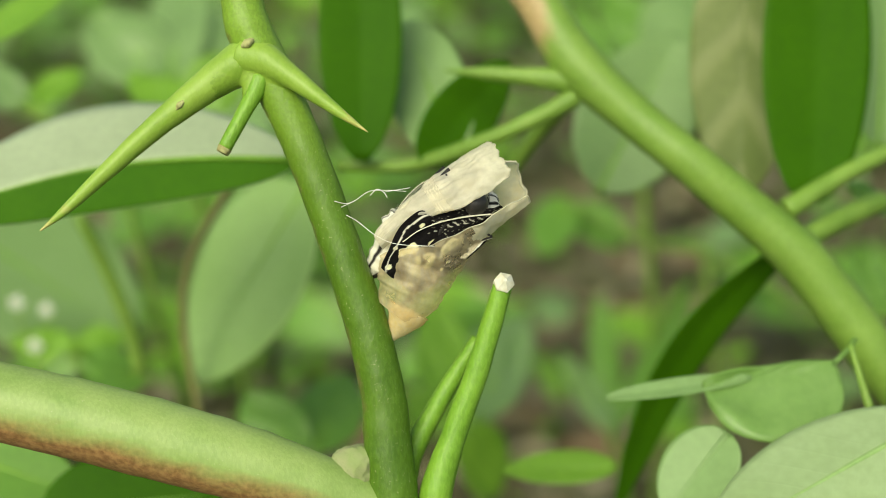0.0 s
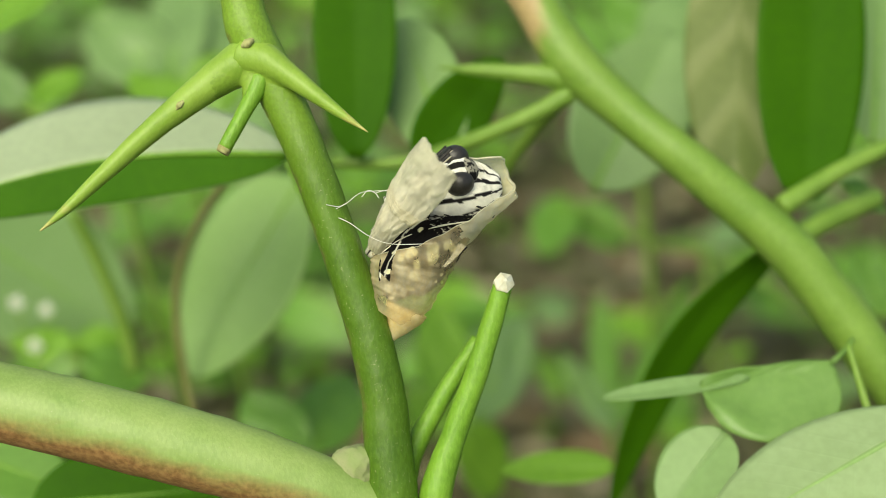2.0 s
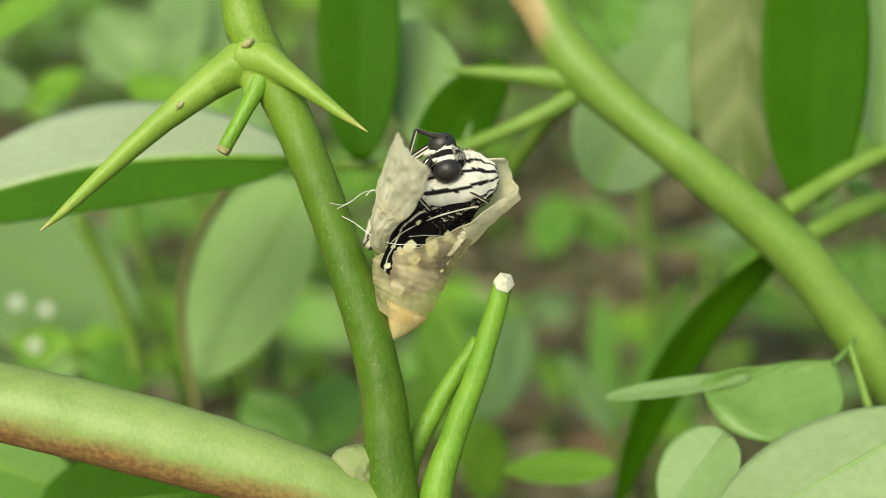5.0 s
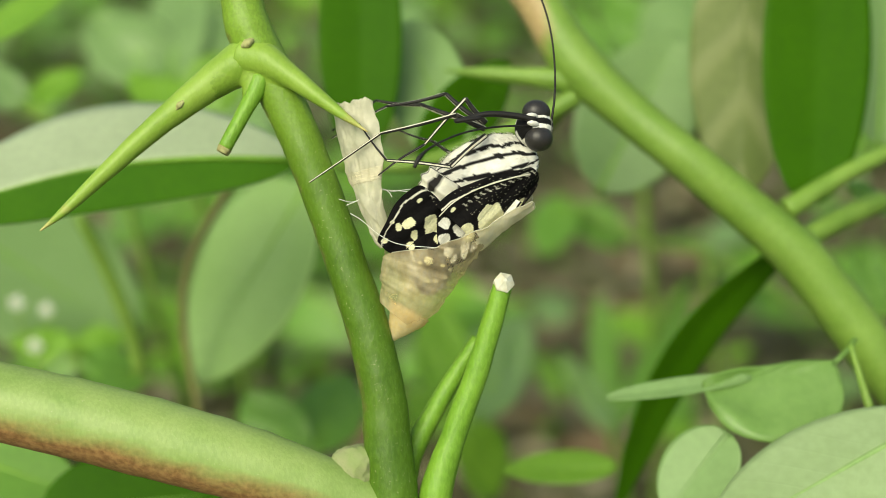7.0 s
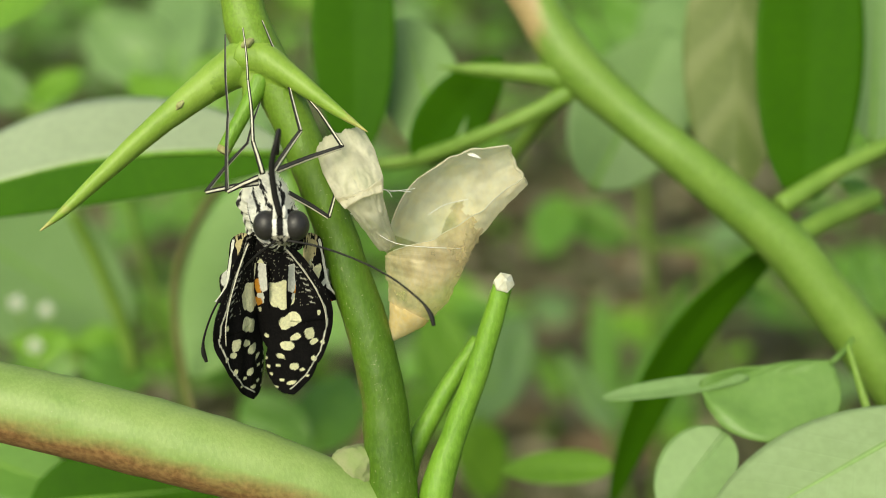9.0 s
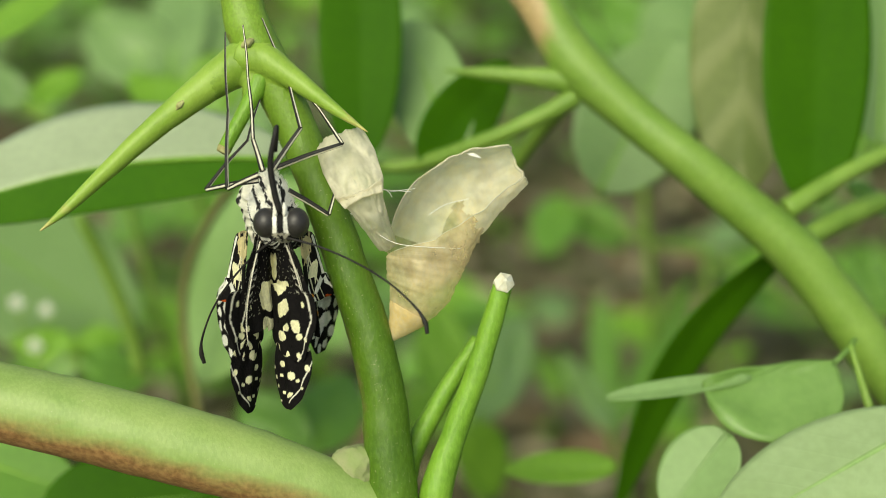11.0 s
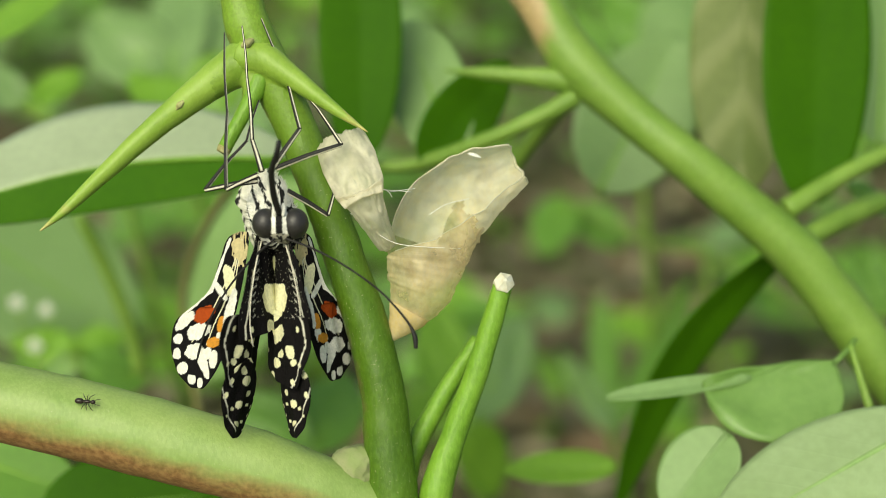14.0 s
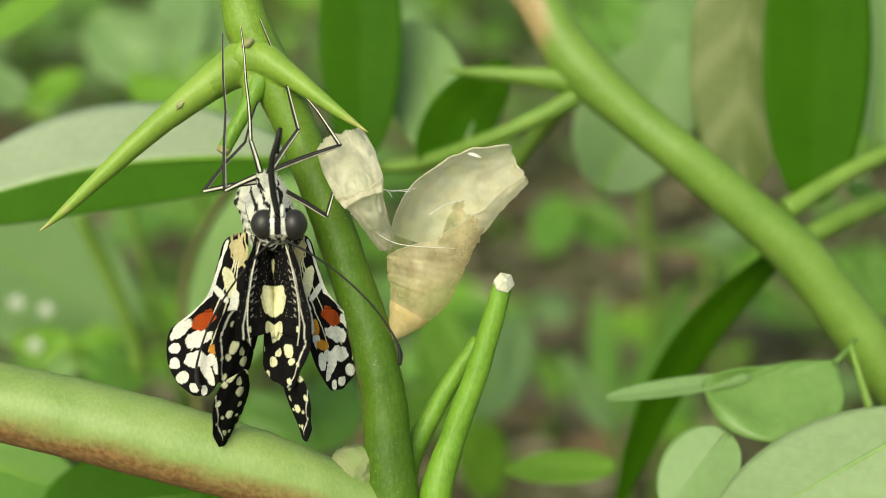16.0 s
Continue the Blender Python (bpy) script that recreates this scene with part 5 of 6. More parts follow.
# the wing's outer panels in the case: seconds, middle panel's middle and steepness, tip's middle and steepness
MID_AT, TIP_AT = (2.0, -1.3), (1.5, -1.8)
PADS = [
    (0.0, (-2.34, -3.1, -0.51), 44, (-2.79, -1.2, -1.39), 65),
    (0.5, (-3.07, -3.1, -1.68), 44, (-3.38, -1.2, -2.34), 65),
    (1.0, (-2.49, -3.1, -1.1), 44, (-2.86, -1.2, -2.05), 65),
    (1.5, (-3.07, -3.1, -1.46), 44, (-3.23, -1.2, -2.2), 65),
    (2.0, (-2.49, -3.1, -1.02), 45, (-2.79, -1.2, -1.98), 65),
    (4.0, (-2.78, -3.1, -0.81), 46, (-2.79, -1.2, -1.83), 65),
    (6.3, (-1.9, -3.1, 0.95), 52, (-1.98, -1.2, -0.95), 68),
    (6.5, (-1.54, -3.1, 1.24), 52, (-1.84, -1.2, -0.73), 68),
    (6.7, (-1.39, -3.1, 2.12), 48, (-1.94, -1.6, -1.46), 70),
    (6.9, (-2.63, -3.1, 2.71), 42, (-1.91, -2.0, -1.83), 74),
    (7.0, (-2.78, -3.1, 2.71), 42, (-1.91, -2.0, -1.83), 74),
    (7.2, (-3.66, -3.1, 2.56), 46, (-3.08, -2.0, -1.83), 72),
    (7.5, (-4.54, -3.1, 3.44), 52, (-4.4, -2.0, 0.07), 72),
    (7.6, (-5.27, -3.1, 2.42), 56, (-5.2, -2.0, -0.81), 74),
]
# wings pulled free: seconds, hinge, way of the length, way of the inner edge
FREE_FORE = {
    -1: [(7.7, (-3, -8, 8.27), (-0.25, 0, -0.95), (0.6, 0.6, -0.2)), (7.8, (-4.4, -9, 2.55), (-0.33, 0, -0.94), (0.75, 0.6, -0.2)), (7.9, (-12.05, -9, 1.21), (-0.35, 0, -0.93), (0.6, 0.75, 0)), (8.0, (-22.24, -8, -2.64), (-0.24, 0.58, -0.78), (0.85, 0.55, 0))],
    1: [(7.7, (-1.75, -4, 8.1), (-0.2, 0.1, -0.95), (-0.3, -0.7, 0)), (7.8, (-3.05, -5, 2.61), (-0.25, 0.1, -0.94), (-0.6, -0.5, 0)), (7.9, (-8.56, -8, 2.07), (-0.05, 0.15, -0.98), (-0.95, 0.2, 0)), (8.0, (-18.11, -8, -2.49), (-0.36, 0.58, -0.73), (-1, -0.1, 0.25))],
}
FREE_HIND = {
    -1: [(7.7, (-3.9, -6, 8.01), (-0.35, 0, -0.9), (0.7, 0.6, -0.2)), (7.8, (-5.72, -7.5, 2.22), (-0.50, 0, -0.86), (0.9, 0.4, -0.3)), (7.9, (-13.73, -7.5, 0.93), (-0.50, 0, -0.86), (0.9, 0.2, -0.3)), (8.0, (-22.73, -6.5, 0.07), (-0.52, 0.1, -0.85), (0.85, 0.1, -0.52))],
    1: [(7.7, (-1.39, -3, 7.78), (-0.2, 0.1, -0.95), (-0.3, -0.7, 0)), (7.8, (-2.85, -4, 1.17), (-0.2, 0.2, -0.94), (-0.5, -0.6, 0)), (7.9, (-8.58, -6, 0.07), (-0.25, 0.15, -0.96), (-0.95, 0.2, 0)), (8.0, (-18.13, -6.5, 0.07), (0.0, 0.5, -0.87), (-0.8, -0.6, 0))],
}
# hanging: seconds, lift, swing to the stem's side, twist, sideways shift
HANG_FORE = {
    -1: [(8.1, 38, -4, 0, 1.0), (8.3, 20, -2, 0, 0.5), (8.5, 0, 0, 0, 0), (8.8, 12, 0, 24, 0.2), (9.0, 25, 0, 58, 0.6), (9.2, 25, 0, 60, 0.6), (11.3, 20, 7, 58, 2.2), (13.0, 15, 9, 58, 2.3), (16.0, 6, 10, 58, 2.3)],
    1: [(8.1, 38, 4, 0, 0), (8.3, 20, 2, 0, 0), (8.5, 0, 0, 0, 0), (8.8, 12, -1, 0, -1.2), (9.0, 25, 0, 0, -2.7), (9.2, 25, 0, -6, -2.6), (11.3, 20, -6, -44, -1.7), (13.0, 15, -8, -45, -1.6), (16.0, 6, -9, -45, -1.4)],
}
HANG_HIND = {
    -1: [(8.1, 30, -8, 0, 0), (8.3, 12, -6, 0, 0), (8.5, 0, 2, -5, 0), (9.0, 18, 4, -30, 0), (9.2, 18, 4, -34, 0), (11.3, 8, -5, -48, 0), (12.0, 6, -8, -42, 0), (12.5, 4, -9, -36, 0), (13.0, 2, -8, -32, 0), (14.0, 0, -4, -18, 0), (16.0, 0, 0, 0, 0)],
    1: [(8.1, 30, 10, 0, 0), (8.3, 12, 6, 10, 0), (8.5, 0, -4, 25, 0), (9.0, 18, -6, 46, 0), (9.2, 18, -5, 50, 0), (11.3, 16, 3, 56, -0.8), (13.0, 12, 3, 56, -1.0), (14.0, 8, 3, 48, -1.2), (15.0, 4, 3, 42, -1.3), (16.0, 2, 3, 38, -1.4)],
}
# forewing panels while hanging: seconds, middle panel's middle, swing and twist, tip's middle, swing and twist
SHAPING = {
    -1: [(11.4, (-4.11, 1.3, -11.55), -2, 70, (-4.68, 1.8, -20.2), -5, 62), (12.5, (-4.18, 1.3, -14.67), -4, 70, (-5.1, 1.8, -21.9), -8, 60), (14.0, (-4.46, 1.3, -15.1), -9, 68, (-5.74, 1.8, -23.1), -13, 60), (16.0, (-4.68, 1.3, -14.67), -14, 66, (-6.73, 1.8, -24.17), -20, 62)],
    1: [(11.4, (0.28, 1.3, -11.76), 0, -50, (0.92, 1.8, -19.77), 2, -40), (12.5, (0.07, 1.3, -14.46), -2, -52, (1.28, 1.8, -21.47), 2, -44), (14.0, (0, 1.3, -15.1), 0, -50, (1.63, 1.8, -23.03), 7, -50), (16.0, (-0.14, 1.3, -14.81), -4, -46, (2.2, 1.8, -23.46), 18, -58)],
}


def between(rows):
    """Adds rows half way where a piece turns far from one row to the next."""
    out = [rows[0]]
    for a, b in zip(rows, rows[1:]):
        q, r = a[1].to_quaternion(), b[1].to_quaternion()
        far_turn = math.degrees(q.rotation_difference(r).angle)
        far_turn = min(far_turn, 360 - far_turn)
        n = 1 + int(far_turn // 70)
        for k in range(1, n):
            u = k / n
            out.append((a[0] + (b[0] - a[0]) * u, Matrix.Translation(a[1].translation.lerp(b[1].translation, u)) @ q.slerp(r, u).to_matrix().to_4x4()))
        out.append(b)
    return out


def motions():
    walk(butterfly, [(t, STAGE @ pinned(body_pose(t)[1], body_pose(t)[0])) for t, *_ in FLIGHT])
    times = sorted({t for t, *_ in FLIGHT} | {t for t, *_ in HEADS})

    gust = ((1.6, 0), (1.8, -0.45), (2.0, -0.5), (2.2, 0), (2.4, 0.1), (2.5, 1), (2.6, 0.1), (3.0, -0.15), (4.0, -0.2), (6.3, 0), (8.6, 0), (9.0, -0.6), (9.3, -0.1), (11.3, 0))
    for ob, d in ((far, (1.9, 0, -1.0)), (west, (2.6, 0, -1.6)), (corner, (0.7, 0, 0))):
        sway(ob, [(t, Vector(d) * k) for t, k in gust])

    # head, turning on the neck
    rows = []
    for t, at, f, r in HEADS:
        turn, place = body_pose(t)
        rows.append((t, pinned(turn.transposed() @ (Vector(at) - place) if at else (0, 0, 0), local_turn(t, basis(f, r) @ HREST.transposed()))))
    walk(head, rows)

    # feelers: direction in the stage, bend side
    for ob, sx, keys in (
        (antennae[0], -1, [(0.0, (-0.52, 0.45, -0.72), (0, -1, 0)), (1.0, (-0.48, 0.5, -0.72), (0, -1, 0)), (4.2, (-0.42, 0.42, -0.80), (0, -1, 0)), (6.4, (-0.42, 0.5, -0.76), (0, -1, 0)), (6.6, (-0.5, 0.45, -0.74), (0, -0.5, 0.6)), (6.8, (-0.93, -0.2, -0.1), (0, 0, 1)), (7.0, (-0.85, -0.5, -0.15), (0, 0, 1)), (7.3, (0.15, -0.95, -0.2), (0, 0, 1)),
                           (7.6, (0.1, -0.95, 0.1), (0, 0, 1)), (7.9, (-0.5, -0.7, 0.2), (0, 0, 1)), (8.1, (-0.98, -0.15, -0.18), (0, 0, 1)), (8.5, (-0.45, 0.5, -0.74), (-0.6, 0, 0.5)), (9.0, (-0.56, 0.45, -0.66), (-0.6, 0, 0.5)), (11.4, (-0.56, 0.4, -0.68), (-0.6, 0, 0.6)), (16.0, (-0.54, 0.12, -0.82), (-0.6, 0, 0.5))]),
        (antennae[1], 1, [(0.0, (-0.50, 0.5, -0.70), (0, 1, 0)), (1.0, (-0.46, 0.55, -0.70), (0, 1, 0)), (4.2, (-0.40, 0.48, -0.78), (0, 1, 0)), (6.4, (-0.42, 0.45, -0.75), (0, 1, 0)), (6.6, (-0.6, 0.35, -0.5), (0, 0.8, 0.6)), (6.8, (-0.5, 0.1, 0.86), (0.86, 0, 0.5)), (7.0, (-0.1, 0.1, 0.99), (1, 0, 0.1)), (7.4, (-0.05, 0.1, 0.99), (1, 0, 0)),
                          (7.7, (0.05, 0.1, 0.99), (1, 0, 0)), (7.8, (0.42, 0.1, 0.9), (-0.9, 0, 0.42)), (7.9, (0.62, 0.1, 0.78), (-0.7, 0, 0.6)), (8.1, (0.98, -0.1, -0.15), (0, 0, 1)), (8.5, (0.96, -0.1, -0.28), (0, 0, 1)), (9.0, (0.93, -0.1, -0.40), (0, 0, 1)), (11.4, (0.92, -0.1, -0.48), (0.4, 0, 0.9)), (16.0, (0.80, -0.1, -0.68), (0.6, 0, 0.8))]),
    ):
        rows = []
        for t, d, z in keys:
            hm = head_turn(t)
            rows.append((t, pinned((0.55 * sx, -1.2, -1.75), hm.transposed() @ along(d, z))))
        walk(ob, rows)
    rows = []
    for t, d, z in [(0.0, (-0.5, 0.05, -0.85), (0, -1, 0)), (4.2, (-0.45, 0.0, -0.88), (0, -1, 0)), (6.4, (-0.5, -0.1, -0.86), (0, -1, 0)), (6.6, (-0.7, -0.2, -0.65), (0, -0.5, 0.6)), (7.0, (-0.97, -0.2, 0.0), (0, 0, 1)), (7.2, (-0.75, -0.4, -0.3), (-0.3, 0, 1)), (7.5, (-0.75, -0.4, -0.4), (-0.3, 0, 1)),
                    (7.8, (-0.9, -0.3, 0.1), (0, 0, 1)), (7.9, (-0.75, -0.3, 0.5), (0.4, 0, 0.7)), (8.1, (0.02, -0.2, 0.97), (-1, 0, 0)), (8.5, (-0.1, -0.25, 0.95), (-1, 0, 0)), (9.0, (-0.02, -0.35, 0.92), (-1, 0, 0)), (11.4, (-0.06, -0.3, 0.95), (-1, 0, 0)), (12.5, (0.03, -0.75, 0.62), (-1, 0, 0)), (14.5, (0.03, -0.6, 0.75), (-1, 0, 0)), (16.0, (0.02, -0.35, 0.93), (-1, 0, 0))]:
        rows.append((t, pinned((0, -2.0, 1.35), head_turn(t).transposed() @ along(d, z))))
    walk(prob, rows)

    # abdomen: in the case, then drawn out and hanging behind
    rows = []
    for t in times:
        if t <= 7.6:
            d, z = (-0.62, 0.15, -0.77), (0.77, 0, -0.62)
        else:
            u = min(1, (t - 7.6) / 0.5)
            d, z = Vector((-0.62, 0.15, -0.77)).lerp(Vector((-0.12, 0.5, -0.85)), u), Vector((0.77, 0, -0.62)).lerp(Vector((0, 1, 0)), u)
        rows.append((t, pinned(AXIS_F * -10.3 + AXIS_U * 0.8, local_turn(t, along(d, z)))))
    walk(abdomen, rows)

    # wings: folded along the case, pulled free, hanging, then slowly shaping
    def flank(steep, wrap, sx):
        """Turn of a panel on the flank: how steeply its length runs down, how far its inner edge bends inwards."""
        a, w = radians(steep), radians(wrap)
        return wing_turn((-math.cos(a), 0, -math.sin(a)), (math.sin(a) * math.cos(w), -sx * math.sin(w), -math.cos(a) * math.cos(w)), sx)

    def folded_at(t):
        k = [r[0] for r in FOLDED]
        return [float(np.interp(t, k, [r[1][q] for r in FOLDED])) for q in range(3)], float(np.interp(t, k, [r[2] for r in FOLDED]))

    def packed(t, hinge, slope, sx):
        """A wing laid along the body: its hinge and its turn in the stage, the inner edge wrapped round the flank."""
        return Vector(hinge) + Vector((0, 2.4 * sx, 0)), flank(slope + 25, WRAP, sx)

    def held(root, centre, turn, sx, middle):
        """A panel with its middle at centre and turned so, as seen from the wing's root panel; all in one space."""
        return root.inverted() @ Matrix.Translation(Vector(centre) * MM) @ turn.to_4x4() @ Matrix.Translation(Vector((-middle[0] * sx, 0, -middle[1])) * MM)

    for sx in (-1, 1):
        rows, behind = [], []
        for t, hinge, slope in FOLDED:
            turn, place = body_pose(t)
            at, lie = packed(t, hinge, slope, sx)
            rows.append((t, pinned(turn.transposed() @ (at - place), local_turn(t, lie))))
            behind.append((t, pinned(turn.transposed() @ (at + lie @ Vector((-0.5 * sx, 3.0, -2.0)) - place), local_turn(t, flank(slope + 36, WRAP, sx)))))
        for free, target in ((FREE_FORE, rows), (FREE_HIND, behind)):
            for t, hinge, down, inner in free[sx]:
                turn, place = body_pose(t)
                target.append((t, pinned(turn.transposed() @ (Vector(hinge) - place), local_turn(t, wing_turn(down, inner, sx)))))
        rows += [(t, pinned(HINGE[sx] + Vector((dx, 0, 0)), hang(lift, -swing, twist))) for t, lift, swing, twist, dx in HANG_FORE[sx]]
        walk(forewings[sx][0], between(rows))
        middle, tip = [], []
        for t, c, a, e, b in PADS:
            hinge, slope = folded_at(t)
            at, lie = packed(t, hinge, slope, sx)
            root = pinned(at, lie)
            for out, q, steep, wrap, spot in ((middle, c, a, 34, MID_AT), (tip, e, b, 20, TIP_AT)):
                out.append((t, held(root, (q[0], -q[1] * sx, q[2]), flank(steep, wrap, sx), sx, spot)))
        for t, bend, fold, end in ((7.8, 0, 8, 0), (7.9, 0, 5, 0), (8.1, 0, 0, 0)):
            m = Matrix.Rotation(radians(bend * sx), 3, "Y") @ Matrix.Rotation(radians(fold), 3, "X")
            at = Vector((4.5 * sx, 0.12, -11.0)) + m @ Vector((-4.5 * sx, 0, -0.5))
            middle.append((t, pinned(at, m)))
            tip.append((t, pinned(at + m @ Vector((0, 0.12, -5.5)), m @ Matrix.Rotation(radians(end), 3, "X"))))
        middle.append((9.2, pinned((0, 0.12, -11.5), Matrix.Identity(3))))
        tip.append((9.2, pinned((0, 0.24, -17.0), Matrix.Identity(3))))
        for t, c, a, b, e, f, g in SHAPING[sx]:
            lift, swing, twist, dx = (float(np.interp(t, [r[0] for r in HANG_FORE[sx]], [r[q] for r in HANG_FORE[sx]])) for q in (1, 2, 3, 4))
            root = pinned(HINGE[sx] + Vector((dx, 0, 0)), hang(lift, -swing, twist))
            middle.append((t, held(root, c, hang(lift * 0.5, -a, b), sx, MID_AT)))
            tip.append((t, held(root, e, hang(0, -f, g), sx, TIP_AT)))
        walk(forewings[sx][1], between(middle))
        walk(forewings[sx][2], between(tip))
        walk(forewings[sx][3], [(t, pinned((1.5 * sx, 0.05, 0), Matrix.Rotation(radians(-a * sx), 3, "Z"))) for t, a in ((0.0, 40), (6.4, 40), (6.8, 16), (7.6, 18), (7.7, 40), (7.8, 40), (7.9, 20), (8.1, 0), (16.0, 0))])

        # hind wings: under the front ones
        outer = [(t, pinned((-2.0 * sx, 0.4, -2.5), Matrix.Rotation(radians(-15 * sx), 3, "Z"))) for t in (0.0, 7.6)]
        behind += [(t, pinned(HIND_HINGE[sx] + Vector((dx, 0, 0)), hang(lift, -swing, twist))) for t, lift, swing, twist, dx in HANG_HIND[sx]]
        walk(hindwings[sx][0], between(behind))
        outer += [(t, pinned((-dx * sx, 0.1, -9.0 + up), Matrix.Rotation(radians(a), 3, "X"))) for t, a, up, dx in (
            (7.7, 40, 6, 3.6), (7.8, 20, 5.5, 3.6), (7.9, 15, 5.5, 3.6), (8.0, 12, 5.5, 3.6), (8.2, 12, 5.5, 3.6), (9.2, 10, 5.0, 3.0), (11.3, 8, 2.0, 0.8), (12.5, 4, 1.0, 0.4), (14.0, 0, 0.3, 0), (16.0, 0, 0, 0))]
        walk(hindwings[sx][1], between(outer))

    # legs: folded on the breast, reaching out, then gripping the stem
    for k, (femur, tibia, tarsus, root, chain, lens) in enumerate(legs):
        rest = [chain[i + 1] - chain[i] for i in range(3)]
        fold = [AXIS_F * -0.8 + AXIS_U * 0.6, AXIS_F * 0.75 + AXIS_U * 0.6, AXIS_F * -1 + AXIS_U * 0.2]
        reach = REACH[k]
        fr, tr, sr = [], [], []
        keys = [(0.0, fold, True), (2.0, fold, True)] + [(t, fold, True) if t < 4.1 and k else (t, d, False) for t, d in reach] + [(8.0, rest, True), (16.0, rest, True)]
        for t, dirs, local in keys:
            if not local:
                m = body_pose(t)[0].transposed()
                dirs = [m @ Vector(d) for d in dirs]
            hint = -AXIS_F + AXIS_R * 0.3
            turn = along(dirs[0], hint if abs(Vector(dirs[0]).normalized().dot(hint.normalized())) < 0.9 else AXIS_U)
            fr.append((t, pinned(root, turn)))
            inv = turn.transposed()
            d1, d2 = (inv @ Vector(dirs[1])).normalized(), (inv @ Vector(dirs[2])).normalized()
            end = Vector((lens[0], 0, 0))
            tr.append((t, pinned(end, along(d1, (0.1, 0.25, 1) if abs(d1.z) < 0.9 else (1, 0, 0)))))
            sr.append((t, pinned(end + d1 * lens[1], along(d2, (0.1, 0.25, 1) if abs(d2.z) < 0.9 else (1, 0, 0)))))
        walk(femur, fr)
        walk(tibia, tr)
        walk(tarsus, sr)

    # the ant comes round the branch, crosses its top and goes under again, twice
    def bark(q, tip, roll):
        return STAGE @ pinned(q, Matrix.Rotation(radians(tip), 3, "Y") @ Matrix.Rotation(radians(roll), 3, "X"))
    under, over = (-51.56, 4.5, -24.4), (-46.58, -6.1, -20.4)
    back = (-42.38, 4.5, -26.7)
    walk(walker, [(t, bark(q, a, r)) for t, q, a, r in ((0.0, under, 40, -60), (1.3, under, 40, -60), (1.4, (-48.43, -4.6, -18.11), 45, 40), (1.5, over, 50, 80), (1.6, (-45.09, -4.3, -18.14), 30, 40), (1.7, back, 20, -40),
        (13.8, back, 20, -40), (13.9, (-44, -4.3, -18.14), 20, 40), (14.0, (-45.33, -5.9, -19.56), 5, 75), (14.1, (-48.37, -4.3, -17.26), 0, 40), (14.2, under, 10, -40), (16.0, under, 10, -40))])

    # the lid swings up and back on its hinge; the cup rocks on the tail end
    rows = []
    for t, x, z in [(0.0, (0.84, -0.1, 0.56), (-0.3, -0.85, 0.5)), (0.5, (0.82, -0.36, 0.46), (-0.3, -0.85, 0.5)), (1.0, (0.61, -0.61, 0.50), (-0.4, -0.9, 0.1)), (1.5, (0.54, -0.66, 0.51), (-0.4, -0.9, -0.1)),
                    (2.0, (0.47, -0.71, 0.52), (-0.4, -0.9, 0)), (3.0, (0.36, -0.74, 0.56), (-0.45, -0.9, 0)), (4.0, (0.335, -0.765, 0.55), (-0.45, -0.9, 0)), (6.3, (0.04, -0.73, 0.67), (-0.8, -0.6, 0)), (6.6, (-0.03, -0.69, 0.71), (-0.85, -0.5, 0)),
                    (7.0, (-0.26, -0.1, 0.96), (-0.6, -0.8, -0.1)), (7.2, (-0.06, -0.62, 0.78), (-0.6, -0.8, 0)), (7.6, (-0.03, -0.56, 0.83), (-0.6, -0.8, 0)), (7.8, (-0.22, -0.5, 0.84), (-0.3, -0.95, -0.2)), (8.1, (-0.33, -0.6, 0.72), (0.2, -0.8, -0.55)), (16.0, (-0.33, -0.6, 0.72), (0.2, -0.8, -0.55))]:
        d = next(v for k, v in LID_SHIFT if t <= k)
        rows.append((t, pinned(Vector((-7.27, -1, 0.37)) - PV + Vector(d), along(x, z))))
    walk(lid, rows)
    walk(flap, [(t, pinned(FLAP_AT, Matrix.Rotation(radians(a), 3, "Y"))) for t, a in ((0.0, 0), (7.6, 0), (7.8, 30), (8.1, 58), (16.0, 60))])
    walk(cup, [(t, Matrix.Translation((CUP - PV + Vector((x / 13.4, 0, -z / 13.4))) * MM) @ pose(0, 0, 0, 0, a, y)) for t, x, z, a, y in (
        (0.0, -10, 10, 10, 0), (0.5, -18, 16, 12, -4), (1.0, -18, 14, 11, -3), (1.5, -20, 16, 11, -4), (2.0, -18, 14, 10, -3), (3.0, -16, 12, 9, -3), (4.0, -20, 14, 10, -3), (6.3, -14, 12, 8, -3), (6.6, -12, 10, 8, -2), (6.8, -8, 10, 10, 0), (7.0, -10, 12, 10, 0),
        (7.1, -14, 10, 9, -3), (7.4, -18, 10, 7, -3), (7.6, -18, 10, 6, -3), (7.8, -12, 6, 4, -2), (8.0, -8, 2, 2, 0), (8.3, -4, 0, 1, 0), (16.0, 0, 0, 0, 0))])
    walk(chrysalis, [(t, STAGE @ Matrix.Translation(PV * MM) @ pose(0, 0, 0, 0, a, 0)) for t, a in ((0.0, -2.0), (0.5, -5.0), (1.5, -6.0), (3.0, -3.5), (4.0, -4.5), (6.3, -1.0), (6.8, 0), (7.0, 0), (7.1, -2.5), (7.6, -2.5), (8.0, 0), (16.0, 0.0))])


LID_SHIFT = [(0.2, (-0.7, -0.9, 0.6)), (0.7, (-0.9, -0.6, 0.1)), (1.7, (-0.6, 0, -0.3)), (4.1, (-0.4, 0, -0.1)), (16.0, (0, 0, 0))]

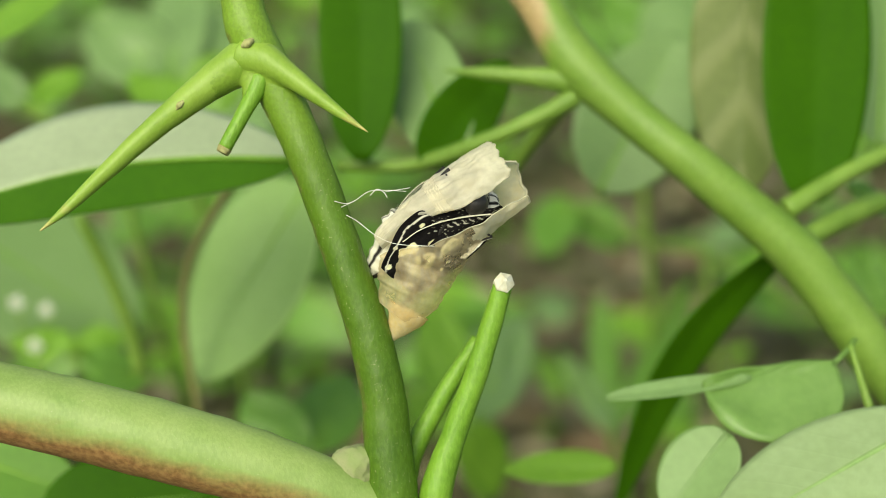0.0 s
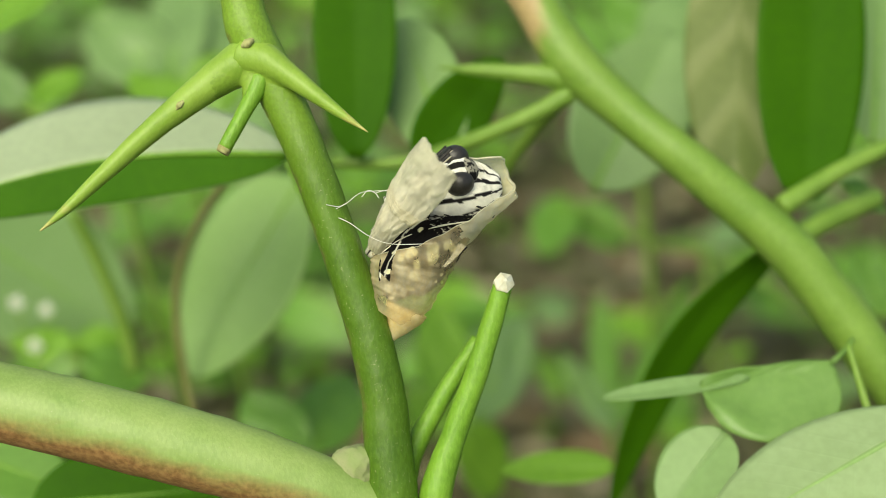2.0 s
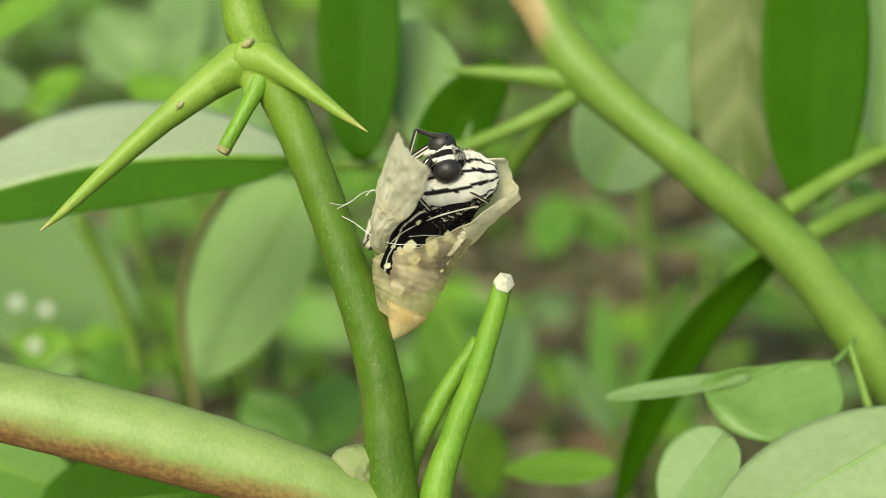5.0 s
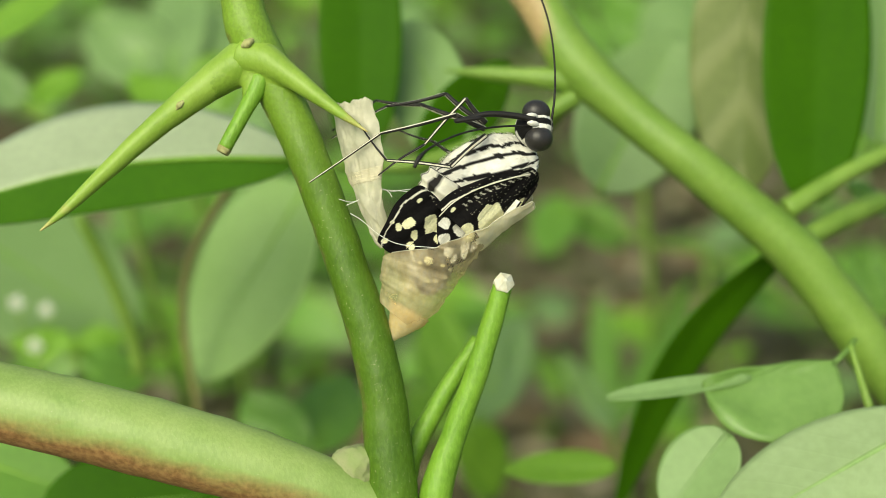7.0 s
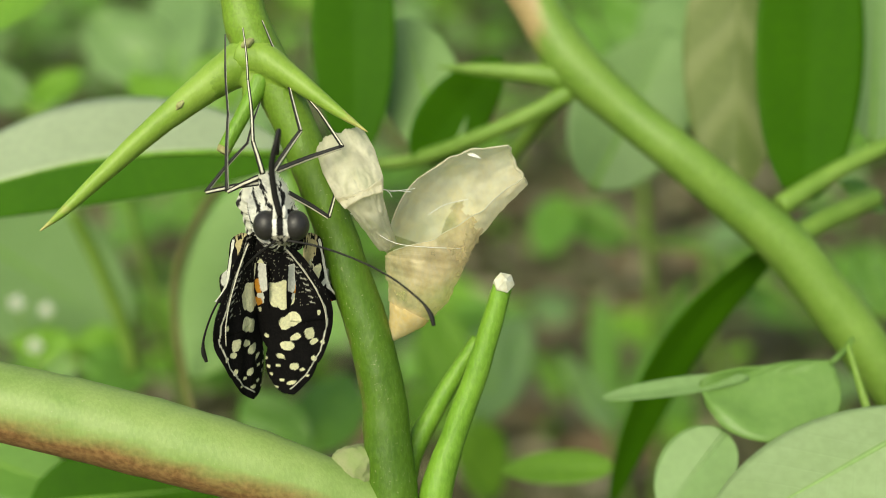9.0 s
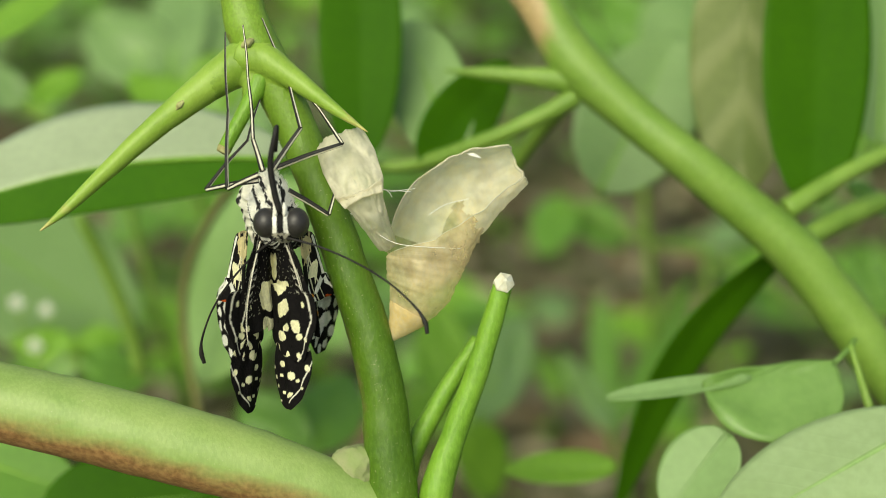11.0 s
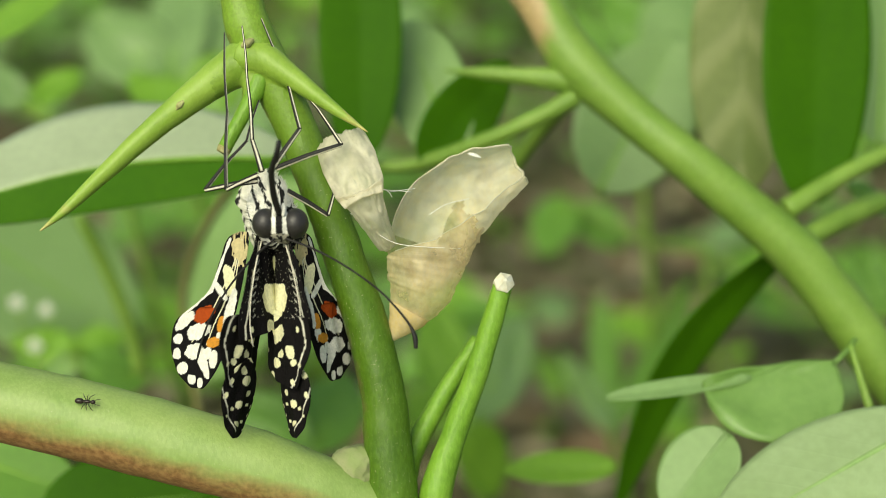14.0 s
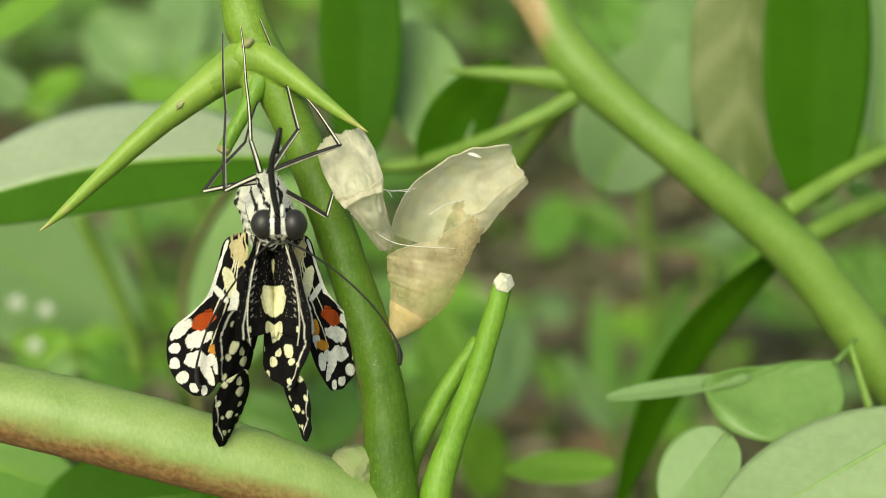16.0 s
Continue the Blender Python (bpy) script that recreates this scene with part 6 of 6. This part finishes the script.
# legs reaching while it climbs out: directions of thigh, shin and foot in the stage
REACH = [
    [(4.0, ((-0.95, 0.2, 0.25), (-0.3, 0, -0.94), (0.6, 0, -0.8))), (6.5, ((-0.88, -0.35, 0.22), (-0.3, -0.1, -0.95), (0.25, 0, -0.95))), (7.0, ((-0.65, -0.2, 0.75), (-0.65, -0.2, -0.75), (-0.6, 0, -0.4))), (7.4, ((-0.55, -0.2, 0.83), (-0.95, -0.1, -0.1), (-0.9, 0, 0.3))), (7.7, ((-0.2, -0.2, 0.95), (-0.9, 0, 0.25), (-0.75, 0, 0.6))), (7.9, ((-0.1, -0.2, 0.95), (-0.5, 0.1, 0.8), (-0.4, 0.1, 0.9)))],
    [(4.0, ((-0.8, -0.3, 0.1), (0.2, 0.1, -0.97), (-0.5, 0, -0.8))), (6.5, ((-0.92, -0.3, 0.0), (-0.2, 0, -0.97), (0.3, 0, -0.95))), (7.0, ((-0.85, -0.3, 0.4), (-0.95, -0.1, -0.25), (-0.8, 0, -0.55))), (7.4, ((-0.98, -0.2, -0.1), (0.2, -0.1, 0.95), (-0.85, 0, -0.4))), (7.7, ((-0.3, -0.2, 0.9), (-0.8, 0, 0.5), (-0.8, 0, -0.3))), (7.9, ((-0.9, -0.2, 0.1), (-0.1, 0, 1), (-0.2, 0.1, 0.9)))],
    [(4.0, ((-0.75, -0.3, -0.4), (0.1, -0.1, -0.98), (0.2, 0, 0.97))), (6.5, ((-0.7, -0.3, -0.6), (-0.5, -0.2, -0.85), (0.2, 0, 0.95))), (7.0, ((-0.65, -0.35, -0.6), (-0.95, 0, 0.1), (-0.6, 0, 0.8))), (7.4, ((0.05, -0.35, -0.95), (-0.6, -0.2, 0.5), (-0.95, 0, 0.0))), (7.7, ((-0.5, -0.3, -0.8), (-0.9, 0, 0.3), (-0.9, 0, 0.3))), (7.9, ((-0.6, -0.3, -0.6), (-0.5, 0, -0.7), (-0.5, 0.1, 0.8)))],
    [(4.0, ((-0.9, 0.3, 0.3), (0.1, 0.1, -0.98), (0.3, 0, -0.95))), (6.5, ((-0.85, 0.2, 0.35), (-0.35, 0.1, -0.92), (0.4, 0, -0.9))), (7.0, ((-0.75, 0.25, 0.6), (-0.95, 0, -0.2), (-0.85, 0, -0.5))), (7.4, ((-0.4, 0.2, 0.88), (-0.9, 0, 0.4), (-0.95, 0, 0.2))), (7.7, ((0.25, 0.2, 0.93), (-0.85, 0, -0.5), (-0.8, 0, -0.2))), (7.9, ((0.2, 0.1, 0.95), (-0.7, 0.1, 0.7), (-0.5, 0.1, 0.9)))],
    [(4.0, ((-0.8, 0.3, 0.0), (0.2, 0.1, -0.97), (-0.5, 0, -0.8))), (6.5, ((-0.88, 0.35, 0.15), (-0.25, 0, -0.95), (0.5, 0, -0.85))), (7.0, ((-0.9, 0.35, 0.3), (-0.9, 0.1, 0.1), (-0.8, 0, -0.55))), (7.4, ((-0.9, 0.3, 0.1), (-0.95, 0.1, -0.1), (-0.8, 0, -0.55))), (7.7, ((-0.8, 0.3, 0.3), (-0.9, 0, 0.4), (-0.8, 0, 0.5))), (7.9, ((0.7, 0.2, 0.65), (-0.7, 0, 0.7), (-0.6, 0.1, 0.7)))],
    [(4.0, ((-0.6, 0.3, -0.5), (0.5, 0, 0.8), (0.1, 0, -0.98))), (6.5, ((-0.5, 0.4, -0.7), (-0.3, 0, 0.9), (0.2, 0, -0.95))), (7.0, ((-0.8, 0.4, -0.4), (-0.8, 0, 0.5), (-0.9, 0, 0.3))), (7.4, ((-0.7, 0.4, -0.6), (-0.7, 0, 0.6), (-0.9, 0, 0.2))), (7.7, ((-0.2, 0.4, -0.9), (-0.6, 0, 0.7), (-0.6, 0, 0.7))), (7.9, ((0.1, 0.3, -0.9), (0.3, 0, 0.9), (0.9, 0, 0.1)))],
]


def head_turn(t):
    """The head's turn in the stage at t."""
    for a, b in zip(HEADS, HEADS[1:]):
        if a[0] <= t <= b[0]:
            u = (t - a[0]) / (b[0] - a[0])
            q = [(basis(r[2], r[3]) @ HREST.transposed()).to_quaternion() for r in (a, b)]
            return q[0].slerp(q[1], u).to_matrix()


motions()
